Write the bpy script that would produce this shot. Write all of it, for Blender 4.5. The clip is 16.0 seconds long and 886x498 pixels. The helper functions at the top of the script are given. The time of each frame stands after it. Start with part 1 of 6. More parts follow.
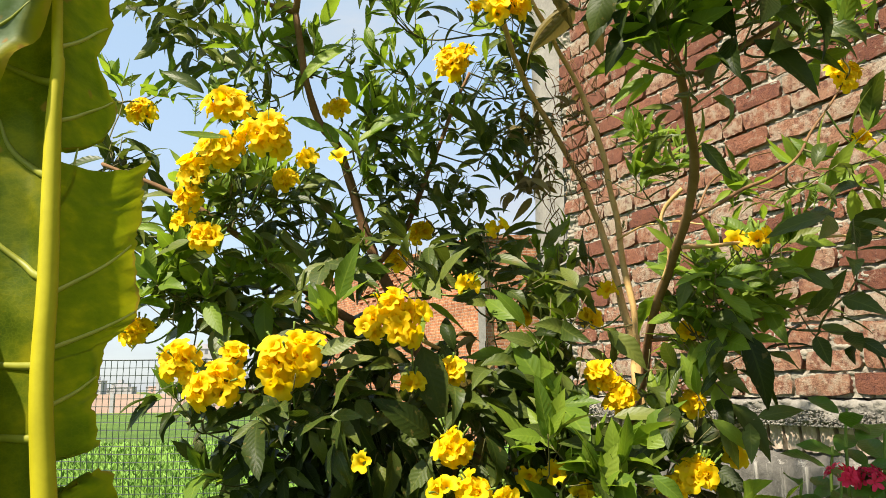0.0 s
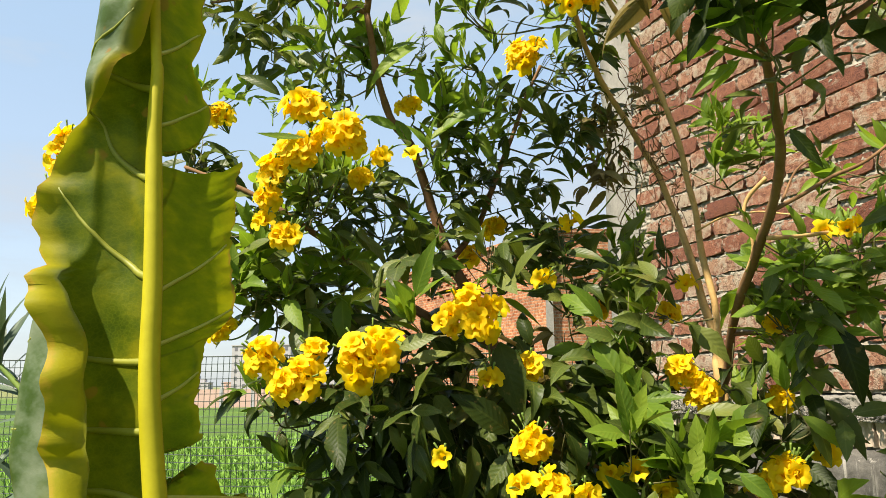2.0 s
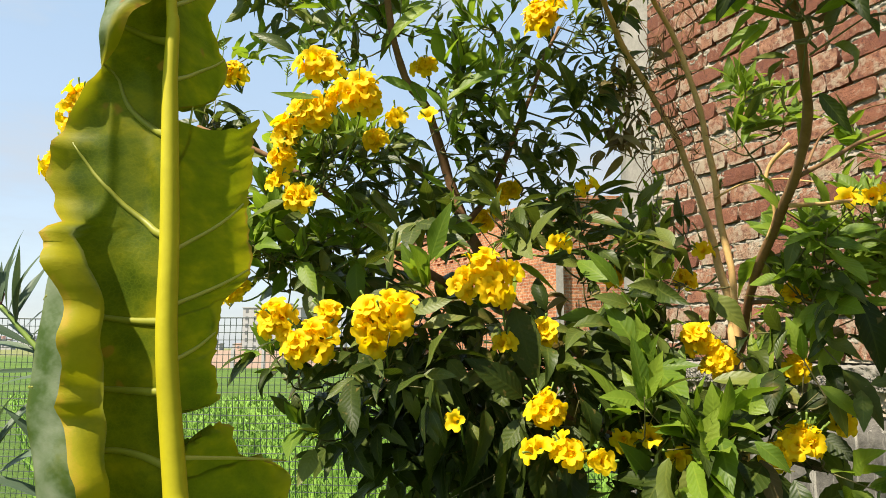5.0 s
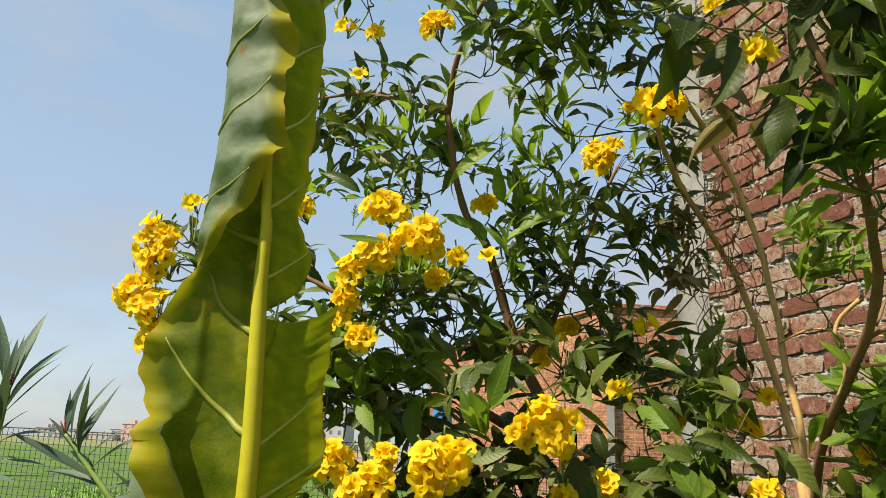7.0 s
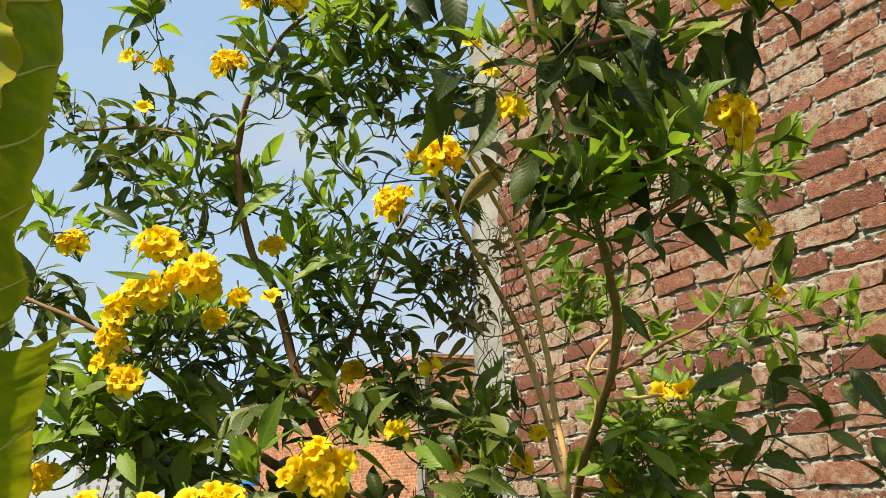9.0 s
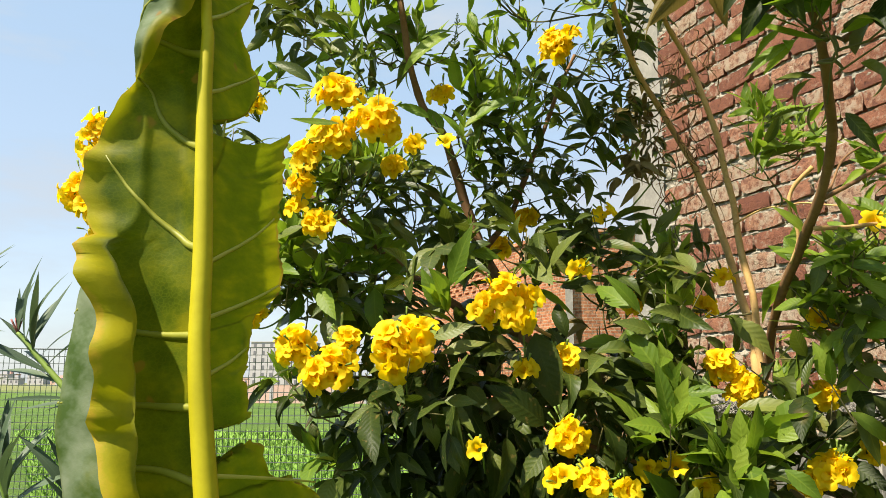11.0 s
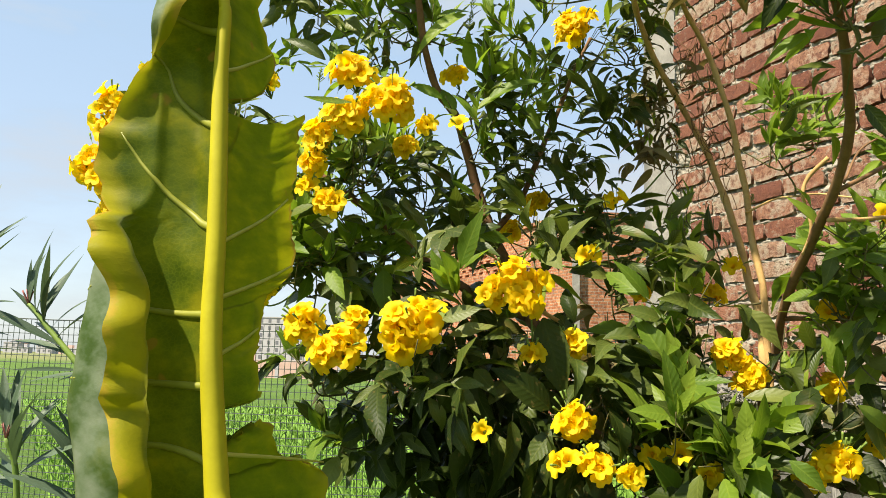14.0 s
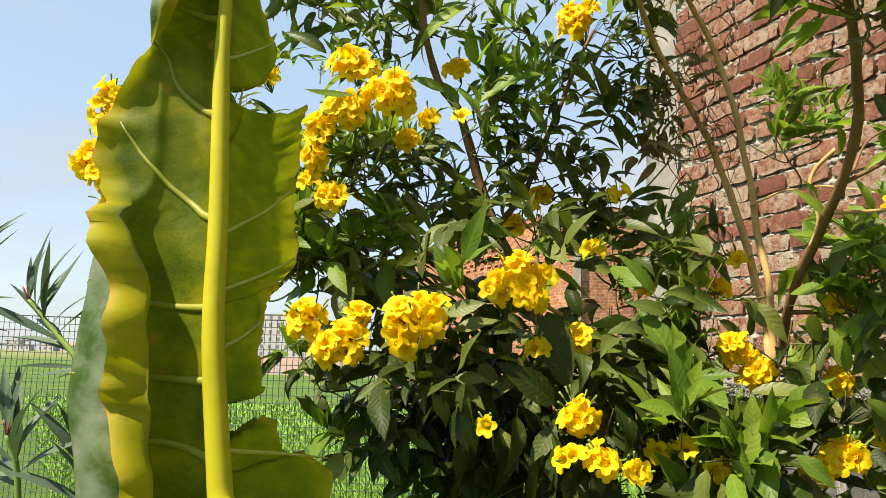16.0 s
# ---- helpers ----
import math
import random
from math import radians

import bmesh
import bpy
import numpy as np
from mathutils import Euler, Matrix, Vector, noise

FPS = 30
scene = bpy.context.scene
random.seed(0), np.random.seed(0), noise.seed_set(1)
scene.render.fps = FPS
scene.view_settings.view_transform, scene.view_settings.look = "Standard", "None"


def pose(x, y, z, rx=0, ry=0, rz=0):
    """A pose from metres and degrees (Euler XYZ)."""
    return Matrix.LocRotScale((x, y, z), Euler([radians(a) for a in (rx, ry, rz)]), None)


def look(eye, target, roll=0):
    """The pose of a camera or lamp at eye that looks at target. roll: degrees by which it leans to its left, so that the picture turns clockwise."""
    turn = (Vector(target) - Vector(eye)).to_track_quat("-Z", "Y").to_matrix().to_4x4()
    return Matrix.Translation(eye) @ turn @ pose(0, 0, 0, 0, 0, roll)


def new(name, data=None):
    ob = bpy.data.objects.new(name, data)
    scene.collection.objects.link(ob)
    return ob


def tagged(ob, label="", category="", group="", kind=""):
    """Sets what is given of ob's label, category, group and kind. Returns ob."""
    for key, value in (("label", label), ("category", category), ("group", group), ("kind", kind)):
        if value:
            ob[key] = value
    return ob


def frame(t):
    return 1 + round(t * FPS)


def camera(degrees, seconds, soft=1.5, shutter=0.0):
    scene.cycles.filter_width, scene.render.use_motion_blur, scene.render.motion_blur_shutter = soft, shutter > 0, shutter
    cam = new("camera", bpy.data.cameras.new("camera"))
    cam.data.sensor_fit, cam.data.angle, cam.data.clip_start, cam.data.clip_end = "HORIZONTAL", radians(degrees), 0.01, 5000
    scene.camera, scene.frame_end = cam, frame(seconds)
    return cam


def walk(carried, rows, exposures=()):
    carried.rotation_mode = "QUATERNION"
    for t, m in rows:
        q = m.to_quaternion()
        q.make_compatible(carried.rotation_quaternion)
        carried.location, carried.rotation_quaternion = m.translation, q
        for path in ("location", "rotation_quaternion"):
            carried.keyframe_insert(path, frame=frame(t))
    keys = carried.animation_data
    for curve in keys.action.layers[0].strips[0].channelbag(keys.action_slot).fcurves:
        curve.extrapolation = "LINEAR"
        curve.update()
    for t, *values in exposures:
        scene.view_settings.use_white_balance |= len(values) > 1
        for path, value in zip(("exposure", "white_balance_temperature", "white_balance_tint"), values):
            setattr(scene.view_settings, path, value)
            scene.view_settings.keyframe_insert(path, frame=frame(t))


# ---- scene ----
cam = camera(60.7, 16.0, soft=0.5)
PATH = [
    (0, (0.001, 0.11, 1.479), (0.028, 2.077, 1.839), -0.7),
    (0.5, (-0.011, 0.109, 1.476), (-0.027, 2.077, 1.837), -0.4),
    (1, (-0.013, 0.119, 1.477), (-0.085, 2.086, 1.832), -0.5),
    (1.5, (-0.015, 0.109, 1.48), (-0.148, 2.073, 1.831), -0.7),
    (2, (-0.019, 0.11, 1.479), (-0.165, 2.074, 1.83), -0.7),
    (2.5, (-0.024, 0.113, 1.477), (-0.176, 2.079, 1.812), -0.4),
    (3, (-0.03, 0.114, 1.477), (-0.194, 2.082, 1.793), -0.3),
    (3.5, (-0.034, 0.111, 1.474), (-0.211, 2.08, 1.775), -0.3),
    (6, (-0.028, 0.133, 1.496), (-0.211, 2.11, 1.744), 0.7),
    (6.5, (-0.052, 0.123, 1.52), (-0.297, 2.084, 1.827), 1.0),
    (7, (-0.052, 0.095, 1.557), (-0.352, 2.003, 2.076), 2.5),
    (7.5, (-0.038, 0.071, 1.589), (-0.274, 1.92, 2.315), 4.3),
    (8, (-0.014, 0.059, 1.607), (-0.087, 1.876, 2.439), 4.0),
    (8.5, (0.03, 0.049, 1.592), (0.122, 1.855, 2.444), 2.6),
    (9, (0.025, 0.084, 1.536), (0.199, 1.966, 2.19), -0.4),
    (9.5, (-0.015, 0.107, 1.49), (0.108, 2.026, 2.04), -1.3),
    (10, (-0.018, 0.125, 1.482), (-0.064, 2.079, 1.906), 0.1),
    (10.2, (-0.042, 0.134, 1.473), (-0.159, 2.093, 1.858), -0.4),
    (12.3, (-0.062, 0.139, 1.461), (-0.281, 2.101, 1.784), 0.2),
    (12.5, (-0.065, 0.143, 1.465), (-0.277, 2.107, 1.776), 0.3),
    (13, (-0.053, 0.139, 1.463), (-0.275, 2.105, 1.758), 1.4),
    (13.5, (-0.059, 0.137, 1.452), (-0.265, 2.101, 1.768), 1.1),
    (14, (-0.058, 0.137, 1.468), (-0.273, 2.103, 1.764), 1.6),
    (14.5, (-0.067, 0.145, 1.47), (-0.283, 2.113, 1.757), 1.4),
    (15, (-0.076, 0.151, 1.469), (-0.281, 2.119, 1.758), 1.1),
    (15.5, (-0.067, 0.145, 1.469), (-0.288, 2.113, 1.752), 1.3),
    (16, (-0.064, 0.15, 1.466), (-0.281, 2.118, 1.752), 1.4),
]
EXPOSURES = [(0, 1.26, 6950, 10), (2, 1.2, 6950, 10), (6, 1.2, 6950, 10), (7, 0.86, 6800, 10), (8.5, 0.92, 6950, 10), (9.5, 1.22, 6950, 10), (16, 1.2, 6950, 10)]
walk(cam, [(t, look(eye, target, roll)) for t, eye, target, roll in PATH], EXPOSURES)

# ---- world, sun ----
SUN_TO = Vector((-0.42, -0.38, 0.82)).normalized()
world = bpy.data.worlds.new("sky")
scene.world = world
world.use_nodes = True
sky = world.node_tree.nodes.new("ShaderNodeTexSky")
sky.sky_type = "NISHITA"
sky.sun_disc = False
sky.sun_elevation = math.asin(SUN_TO.z)
sky.sun_rotation = math.atan2(SUN_TO.x, SUN_TO.y)
sky.altitude, sky.air_density, sky.dust_density, sky.ozone_density = 200, 1.0, 1.1, 1.5
sky_nodes, sky_links = world.node_tree.nodes, world.node_tree.links
wisp_place, wisp_stretch, wisp = sky_nodes.new("ShaderNodeTexCoord"), sky_nodes.new("ShaderNodeMapping"), sky_nodes.new("ShaderNodeTexNoise")
wisp_stretch.inputs["Scale"].default_value = (1.2, 1.0, 4.0)
wisp_stretch.inputs["Rotation"].default_value = (0.3, 0.4, 0.2)
wisp.inputs["Scale"].default_value, wisp.inputs["Detail"].default_value, wisp.inputs["Roughness"].default_value = 1.6, 6, 0.6
wisp_fade, wisp_mix = sky_nodes.new("ShaderNodeMapRange"), sky_nodes.new("ShaderNodeMix")
wisp_fade.inputs[1].default_value, wisp_fade.inputs[2].default_value, wisp_fade.inputs[3].default_value, wisp_fade.inputs[4].default_value = 0.46, 0.72, 0.72, 0.92
wisp_mix.data_type = "RGBA"
sky_links.new(wisp_place.outputs["Generated"], wisp_stretch.inputs[0])
sky_links.new(wisp_stretch.outputs[0], wisp.inputs["Vector"])
sky_links.new(wisp.outputs["Fac"], wisp_fade.inputs[0])
sky_links.new(wisp_fade.outputs[0], wisp_mix.inputs[0])
rise, rise_fade, haze = sky_nodes.new("ShaderNodeSeparateXYZ"), sky_nodes.new("ShaderNodeMapRange"), sky_nodes.new("ShaderNodeMix")
haze.data_type = "RGBA"
haze.inputs[6].default_value, haze.inputs[7].default_value = (1.58, 1.86, 2.22, 1), (1.28, 1.92, 2.62, 1)
rise_fade.inputs[1].default_value, rise_fade.inputs[2].default_value = 0.08, 0.55
sky_links.new(wisp_place.outputs["Generated"], rise.inputs[0])
sky_links.new(rise.outputs[2], rise_fade.inputs[0])
sky_links.new(rise_fade.outputs[0], haze.inputs[0])
sky_links.new(haze.outputs[2], wisp_mix.inputs[7])
sky_links.new(sky.outputs[0], wisp_mix.inputs[6])
cloud, cloud_mix = sky_nodes.new("ShaderNodeMapRange"), sky_nodes.new("ShaderNodeMix")
cloud_mix.data_type = "RGBA"
cloud_mix.inputs[7].default_value = (2.15, 2.25, 2.45, 1)
cloud.inputs[1].default_value, cloud.inputs[2].default_value, cloud.inputs[3].default_value, cloud.inputs[4].default_value = 0.50, 0.74, 0.0, 0.75
sky_links.new(wisp.outputs["Fac"], cloud.inputs[0])
sky_links.new(cloud.outputs[0], cloud_mix.inputs[0])
sky_links.new(wisp_mix.outputs[2], cloud_mix.inputs[6])
sky_links.new(cloud_mix.outputs[2], sky_nodes["Background"].inputs[0])
world.node_tree.nodes["Background"].inputs[1].default_value = 0.15
sun = new("sun", bpy.data.lights.new("sun", "SUN"))
sun.data.energy, sun.data.angle, sun.data.color = 4.8, radians(1.2), (1.0, 0.93, 0.82)
sun.matrix_world = look(SUN_TO * 50, (0, 0, 0))


# ---- materials ----
def material(name, build, **values):
    """A Principled material; build(nodes, links, shader, coordinates) adds the rest."""
    m = bpy.data.materials.new(name)
    m.use_nodes = True
    nodes, links = m.node_tree.nodes, m.node_tree.links
    shader = nodes["Principled BSDF"]
    for key, value in values.items():
        shader.inputs[key.replace("_", " ")].default_value = value
    build(nodes, links, shader, nodes.new("ShaderNodeTexCoord"))
    return m


def noise_tex(nodes, links, vector, scale, detail=4, rough=0.6):
    n = nodes.new("ShaderNodeTexNoise")
    n.inputs["Scale"].default_value, n.inputs["Detail"].default_value, n.inputs["Roughness"].default_value = scale, detail, rough
    links.new(vector, n.inputs["Vector"])
    return n.outputs["Fac"]


def ramp(nodes, links, fac, stops):
    r = nodes.new("ShaderNodeValToRGB")
    while len(r.color_ramp.elements) < len(stops):
        r.color_ramp.elements.new(0.5)
    for e, (at, colour) in zip(r.color_ramp.elements, stops):
        e.position, e.color = at, (*colour, 1) if len(colour) == 3 else colour
    links.new(fac, r.inputs["Fac"])
    return r.outputs["Color"]


def mix(nodes, links, fac, a, b, blend="MIX"):
    n = nodes.new("ShaderNodeMix")
    n.data_type, n.blend_type = "RGBA", blend
    for socket, value in ((n.inputs[0], fac), (n.inputs[6], a), (n.inputs[7], b)):
        if hasattr(value, "is_output"):
            links.new(value, socket)
        else:
            socket.default_value = value if isinstance(value, float) else (*value, 1)
    return n.outputs[2]


def calc(nodes, links, op, a, b=0.0):
    n = nodes.new("ShaderNodeMath")
    n.operation = op
    for socket, value in zip(n.inputs, (a, b)):
        if hasattr(value, "is_output"):
            links.new(value, socket)
        else:
            socket.default_value = value
    return n.outputs[0]


def bump(nodes, links, shader, height, strength, distance):
    b = nodes.new("ShaderNodeBump")
    b.inputs["Strength"].default_value, b.inputs["Distance"].default_value = strength, distance
    links.new(height, b.inputs["Height"])
    links.new(b.outputs[0], shader.inputs["Normal"])


def leafy(name, stops, through_colour, translucency=0.35, rough=0.42, veins=9.0, vein_gain=0.3, spots=0.0, gloss=0.4):
    """Leaf surface: hue varies from leaf to leaf, lighter midrib and side veins, light shining through."""
    def build(nodes, links, shader, tc):
        info, geo = nodes.new("ShaderNodeObjectInfo"), nodes.new("ShaderNodeNewGeometry")
        vary = calc(nodes, links, "FRACT", calc(nodes, links, "ADD", info.outputs["Random"], geo.outputs["Random Per Island"]))
        base = ramp(nodes, links, vary, stops)
        split = nodes.new("ShaderNodeSeparateXYZ")
        links.new(tc.outputs["UV"], split.inputs[0])
        off = calc(nodes, links, "ABSOLUTE", calc(nodes, links, "SUBTRACT", split.outputs[0], 0.5))
        rib = calc(nodes, links, "LESS_THAN", off, 0.035)
        wave = calc(nodes, links, "SINE", calc(nodes, links, "MULTIPLY", calc(nodes, links, "SUBTRACT", split.outputs[1], calc(nodes, links, "MULTIPLY", off, 0.35)), veins * 6.283))
        line = calc(nodes, links, "GREATER_THAN", wave, 0.93)
        vein = calc(nodes, links, "MAXIMUM", rib, calc(nodes, links, "MULTIPLY", line, 0.5))
        blotch = noise_tex(nodes, links, tc.outputs["Object"], 40, 3)
        colour = mix(nodes, links, calc(nodes, links, "MULTIPLY", blotch, 0.5), base, tuple(c * 0.6 for c in stops[0][1]))
        colour = mix(nodes, links, calc(nodes, links, "MULTIPLY", vein, vein_gain), colour, stops[-1][1])
        if spots:
            spot = noise_tex(nodes, links, tc.outputs["Object"], 9, 2)
            mask = ramp(nodes, links, spot, [(0.62, (0, 0, 0)), (0.7, (1, 1, 1))])
            colour = mix(nodes, links, calc(nodes, links, "MULTIPLY", mask, spots), colour, (0.25, 0.16, 0.05))
        links.new(colour, shader.inputs["Base Color"])
        bump(nodes, links, shader, calc(nodes, links, "ADD", calc(nodes, links, "SUBTRACT", calc(nodes, links, "MULTIPLY", wave, 0.5), calc(nodes, links, "MULTIPLY", rib, 2.0)), noise_tex(nodes, links, tc.outputs["Object"], 70, 2)), 0.15, 0.003)
        thin = nodes.new("ShaderNodeBsdfTranslucent")
        links.new(mix(nodes, links, 0.6, colour, through_colour), thin.inputs[0])
        both = nodes.new("ShaderNodeMixShader")
        both.inputs[0].default_value = translucency
        links.new(shader.outputs[0], both.inputs[1])
        links.new(thin.outputs[0], both.inputs[2])
        links.new(both.outputs[0], nodes["Material Output"].inputs["Surface"])
    return material(name, build, Roughness=rough, Specular_IOR_Level=gloss)


LEAF_MATURE = leafy("mature leaf", [(0.0, (0.026, 0.046, 0.007)), (0.4, (0.060, 0.088, 0.014)), (0.75, (0.108, 0.142, 0.024)), (1.0, (0.175, 0.20, 0.042))], (0.16, 0.21, 0.015), 0.24, 0.44, spots=0.3, gloss=0.26)
LEAF_YOUNG = leafy("young leaf", [(0.0, (0.085, 0.155, 0.016)), (0.5, (0.165, 0.265, 0.026)), (1.0, (0.29, 0.38, 0.046))], (0.30, 0.45, 0.02), 0.45, 0.45, gloss=0.25)
# darker copy of the mature leaf: shade among the leaves put into the colour
LEAF_SHADED = leafy("deep green leaf darkened for shade", [(0.0, (0.014, 0.025, 0.004)), (0.6, (0.032, 0.050, 0.008)), (1.0, (0.068, 0.088, 0.016))], (0.10, 0.15, 0.008), 0.2, 0.46, veins=11.0, vein_gain=0.3, spots=0.3, gloss=0.13)
LEAF_DRY = leafy("dry leaf", [(0.0, (0.095, 0.068, 0.022)), (0.5, (0.18, 0.14, 0.045)), (1.0, (0.27, 0.22, 0.075))], (0.30, 0.22, 0.05), 0.25, 0.7)
LEAF_OLEANDER = leafy("oleander leaf", [(0.0, (0.05, 0.085, 0.045)), (1.0, (0.11, 0.16, 0.09))], (0.10, 0.16, 0.04), 0.2, 0.5, 30.0, 0.35)
LEAF_SHRUB = leafy("broad leaf", [(0.0, (0.06, 0.14, 0.016)), (1.0, (0.12, 0.25, 0.035))], (0.18, 0.36, 0.03), 0.3, 0.35)


def petal(name, light, deep, translucency=0.3):
    def build(nodes, links, shader, tc):
        split = nodes.new("ShaderNodeSeparateXYZ")
        links.new(tc.outputs["UV"], split.inputs[0])
        info = nodes.new("ShaderNodeObjectInfo")
        tone = mix(nodes, links, info.outputs["Random"], light, tuple(c * 0.86 for c in light))
        throat = ramp(nodes, links, split.outputs[1], [(0.28, (1, 1, 1)), (0.52, (0, 0, 0))])
        streak = noise_tex(nodes, links, tc.outputs["Object"], 120, 3)
        colour = mix(nodes, links, throat, mix(nodes, links, calc(nodes, links, "MULTIPLY", streak, 0.35), tone, deep), deep)
        links.new(colour, shader.inputs["Base Color"])
        bump(nodes, links, shader, noise_tex(nodes, links, tc.outputs["Object"], 160, 3), 0.3, 0.001)
        thin = nodes.new("ShaderNodeBsdfTranslucent")
        links.new(colour, thin.inputs[0])
        both = nodes.new("ShaderNodeMixShader")
        both.inputs[0].default_value = translucency
        links.new(shader.outputs[0], both.inputs[1])
        links.new(thin.outputs[0], both.inputs[2])
        links.new(both.outputs[0], nodes["Material Output"].inputs["Surface"])
    return material(name, build, Roughness=0.6, Specular_IOR_Level=0.25)


PETAL_YELLOW = petal("yellow petal", (0.97, 0.72, 0.012), (0.93, 0.55, 0.008), 0.5)
PETAL_RED = petal("pink red petal", (0.82, 0.04, 0.12), (0.6, 0.015, 0.04), 0.3)


def plain(name, stops, scale, rough, height=0.4, distance=0.004, fine=60.0, coords="Object", metal=0.0, stain=None):
    """A solid surface: broad patches, fine grain and relief."""
    def build(nodes, links, shader, tc):
        place = tc.outputs[coords]
        broad = noise_tex(nodes, links, place, scale, 5)
        grain = noise_tex(nodes, links, place, fine, 6, 0.7)
        fac = calc(nodes, links, "ADD", calc(nodes, links, "MULTIPLY", broad, 0.62), calc(nodes, links, "MULTIPLY", grain, 0.38))
        colour = ramp(nodes, links, fac, stops)
        if stain:
            blot = ramp(nodes, links, noise_tex(nodes, links, place, scale * 2.3, 6, 0.7), [(0.48, (0, 0, 0)), (0.62, (1, 1, 1))])
            colour = mix(nodes, links, calc(nodes, links, "MULTIPLY", blot, stain[1]), colour, stain[0])
        links.new(colour, shader.inputs["Base Color"])
        bump(nodes, links, shader, fac, height, distance)
    return material(name, build, Roughness=rough, Metallic=metal, Specular_IOR_Level=0.3)


MORTAR = plain("mortar", [(0.30, (0.10, 0.087, 0.066)), (0.50, (0.26, 0.231, 0.18)), (0.70, (0.40, 0.36, 0.285))], 22, 0.95, 1.0, 0.012, 90)
CONCRETE = plain("concrete", [(0.3, (0.09, 0.082, 0.068)), (0.5, (0.20, 0.185, 0.155)), (0.7, (0.31, 0.285, 0.24))], 9, 0.95, 1.0, 0.014, 60, stain=((0.30, 0.28, 0.25), 0.5))
PILLAR = plain("pale concrete", [(0.3, (0.15, 0.138, 0.118)), (0.5, (0.245, 0.228, 0.198)), (0.7, (0.33, 0.308, 0.27))], 7, 0.95, 0.9, 0.010, 60, stain=((0.22, 0.20, 0.18), 0.35))
BARK_PALE = plain("pale bark", [(0.25, (0.30, 0.175, 0.062)), (0.5, (0.49, 0.31, 0.118)), (0.8, (0.61, 0.43, 0.19))], 14, 0.85, 0.8, 0.003, 120)
BARK_DARK = plain("brown bark", [(0.25, (0.088, 0.044, 0.018)), (0.5, (0.185, 0.098, 0.042)), (0.8, (0.29, 0.17, 0.082))], 14, 0.85, 0.8, 0.003, 120)
TWIG = plain("green brown twig", [(0.3, (0.07, 0.07, 0.025)), (0.7, (0.16, 0.14, 0.05))], 20, 0.7)
STALK_GREEN = plain("green stalk", [(0.3, (0.10, 0.17, 0.03)), (0.7, (0.20, 0.28, 0.05))], 20, 0.6)
NET = plain("dark green net", [(0.3, (0.010, 0.022, 0.014)), (0.7, (0.022, 0.04, 0.026))], 20, 0.6)


def cement_build(nodes, links, shader, tc):
    """Grey cement with pale lime drips running down it."""
    place = tc.outputs["Object"]
    run = nodes.new("ShaderNodeMapping")
    run.inputs["Scale"].default_value = (26.0, 26.0, 2.2)
    links.new(place, run.inputs[0])
    grain = noise_tex(nodes, links, place, 55, 6, 0.7)
    colour = ramp(nodes, links, calc(nodes, links, "ADD", calc(nodes, links, "MULTIPLY", noise_tex(nodes, links, place, 7, 5), 0.6), calc(nodes, links, "MULTIPLY", grain, 0.4)), [(0.35, (0.050, 0.046, 0.040)), (0.5, (0.095, 0.088, 0.076)), (0.66, (0.155, 0.143, 0.122))])
    drip = ramp(nodes, links, noise_tex(nodes, links, run.outputs[0], 1.0, 5, 0.65), [(0.54, (0, 0, 0)), (0.64, (1, 1, 1))])
    colour = mix(nodes, links, calc(nodes, links, "MULTIPLY", drip, 0.65), colour, (0.36, 0.335, 0.29))
    links.new(colour, shader.inputs["Base Color"])
    bump(nodes, links, shader, calc(nodes, links, "ADD", grain, drip), 0.7, 0.005)


CEMENT = material("cement plaster", cement_build, Roughness=0.92, Specular_IOR_Level=0.3)


def brick_build(nodes, links, shader, tc):
    info = nodes.new("ShaderNodeObjectInfo")
    geo = nodes.new("ShaderNodeNewGeometry")
    vary = calc(nodes, links, "FRACT", calc(nodes, links, "ADD", info.outputs["Random"], geo.outputs["Random Per Island"]))
    base = ramp(nodes, links, vary, [(0.0, (0.155, 0.058, 0.036)), (0.3, (0.228, 0.092, 0.054)), (0.55, (0.275, 0.124, 0.073)), (0.8, (0.285, 0.148, 0.090)), (1.0, (0.30, 0.195, 0.128))])
    place = geo.outputs["Position"]
    fine = noise_tex(nodes, links, place, 110, 6, 0.75)
    mid = noise_tex(nodes, links, place, 38, 5, 0.7)
    broad = noise_tex(nodes, links, place, 13, 4, 0.6)
    burnt = ramp(nodes, links, mid, [(0.36, (1, 1, 1)), (0.50, (0, 0, 0))])
    colour = mix(nodes, links, calc(nodes, links, "MULTIPLY", burnt, 0.78), base, (0.105, 0.042, 0.032))
    pit = ramp(nodes, links, fine, [(0.36, (1, 1, 1)), (0.46, (0, 0, 0))])
    colour = mix(nodes, links, calc(nodes, links, "MULTIPLY", pit, 0.7), colour, (0.07, 0.035, 0.028))
    # thin cement washed over the bricks in patches, thicker on some bricks than on others
    wash = calc(nodes, links, "ADD", calc(nodes, links, "ADD", calc(nodes, links, "MULTIPLY", broad, 0.5), calc(nodes, links, "MULTIPLY", mid, 0.5)), calc(nodes, links, "MULTIPLY", calc(nodes, links, "SUBTRACT", vary, 0.5), 0.11))
    smear = ramp(nodes, links, wash, [(0.51, (0, 0, 0)), (0.58, (0.7, 0.7, 0.7)), (0.67, (1, 1, 1))])
    colour = mix(nodes, links, calc(nodes, links, "MULTIPLY", smear, calc(nodes, links, "ADD", calc(nodes, links, "MULTIPLY", fine, 0.7), 0.35)), colour, (0.345, 0.302, 0.228))
    links.new(colour, shader.inputs["Base Color"])
    bump(nodes, links, shader, calc(nodes, links, "ADD", fine, mid), 1.0, 0.007)


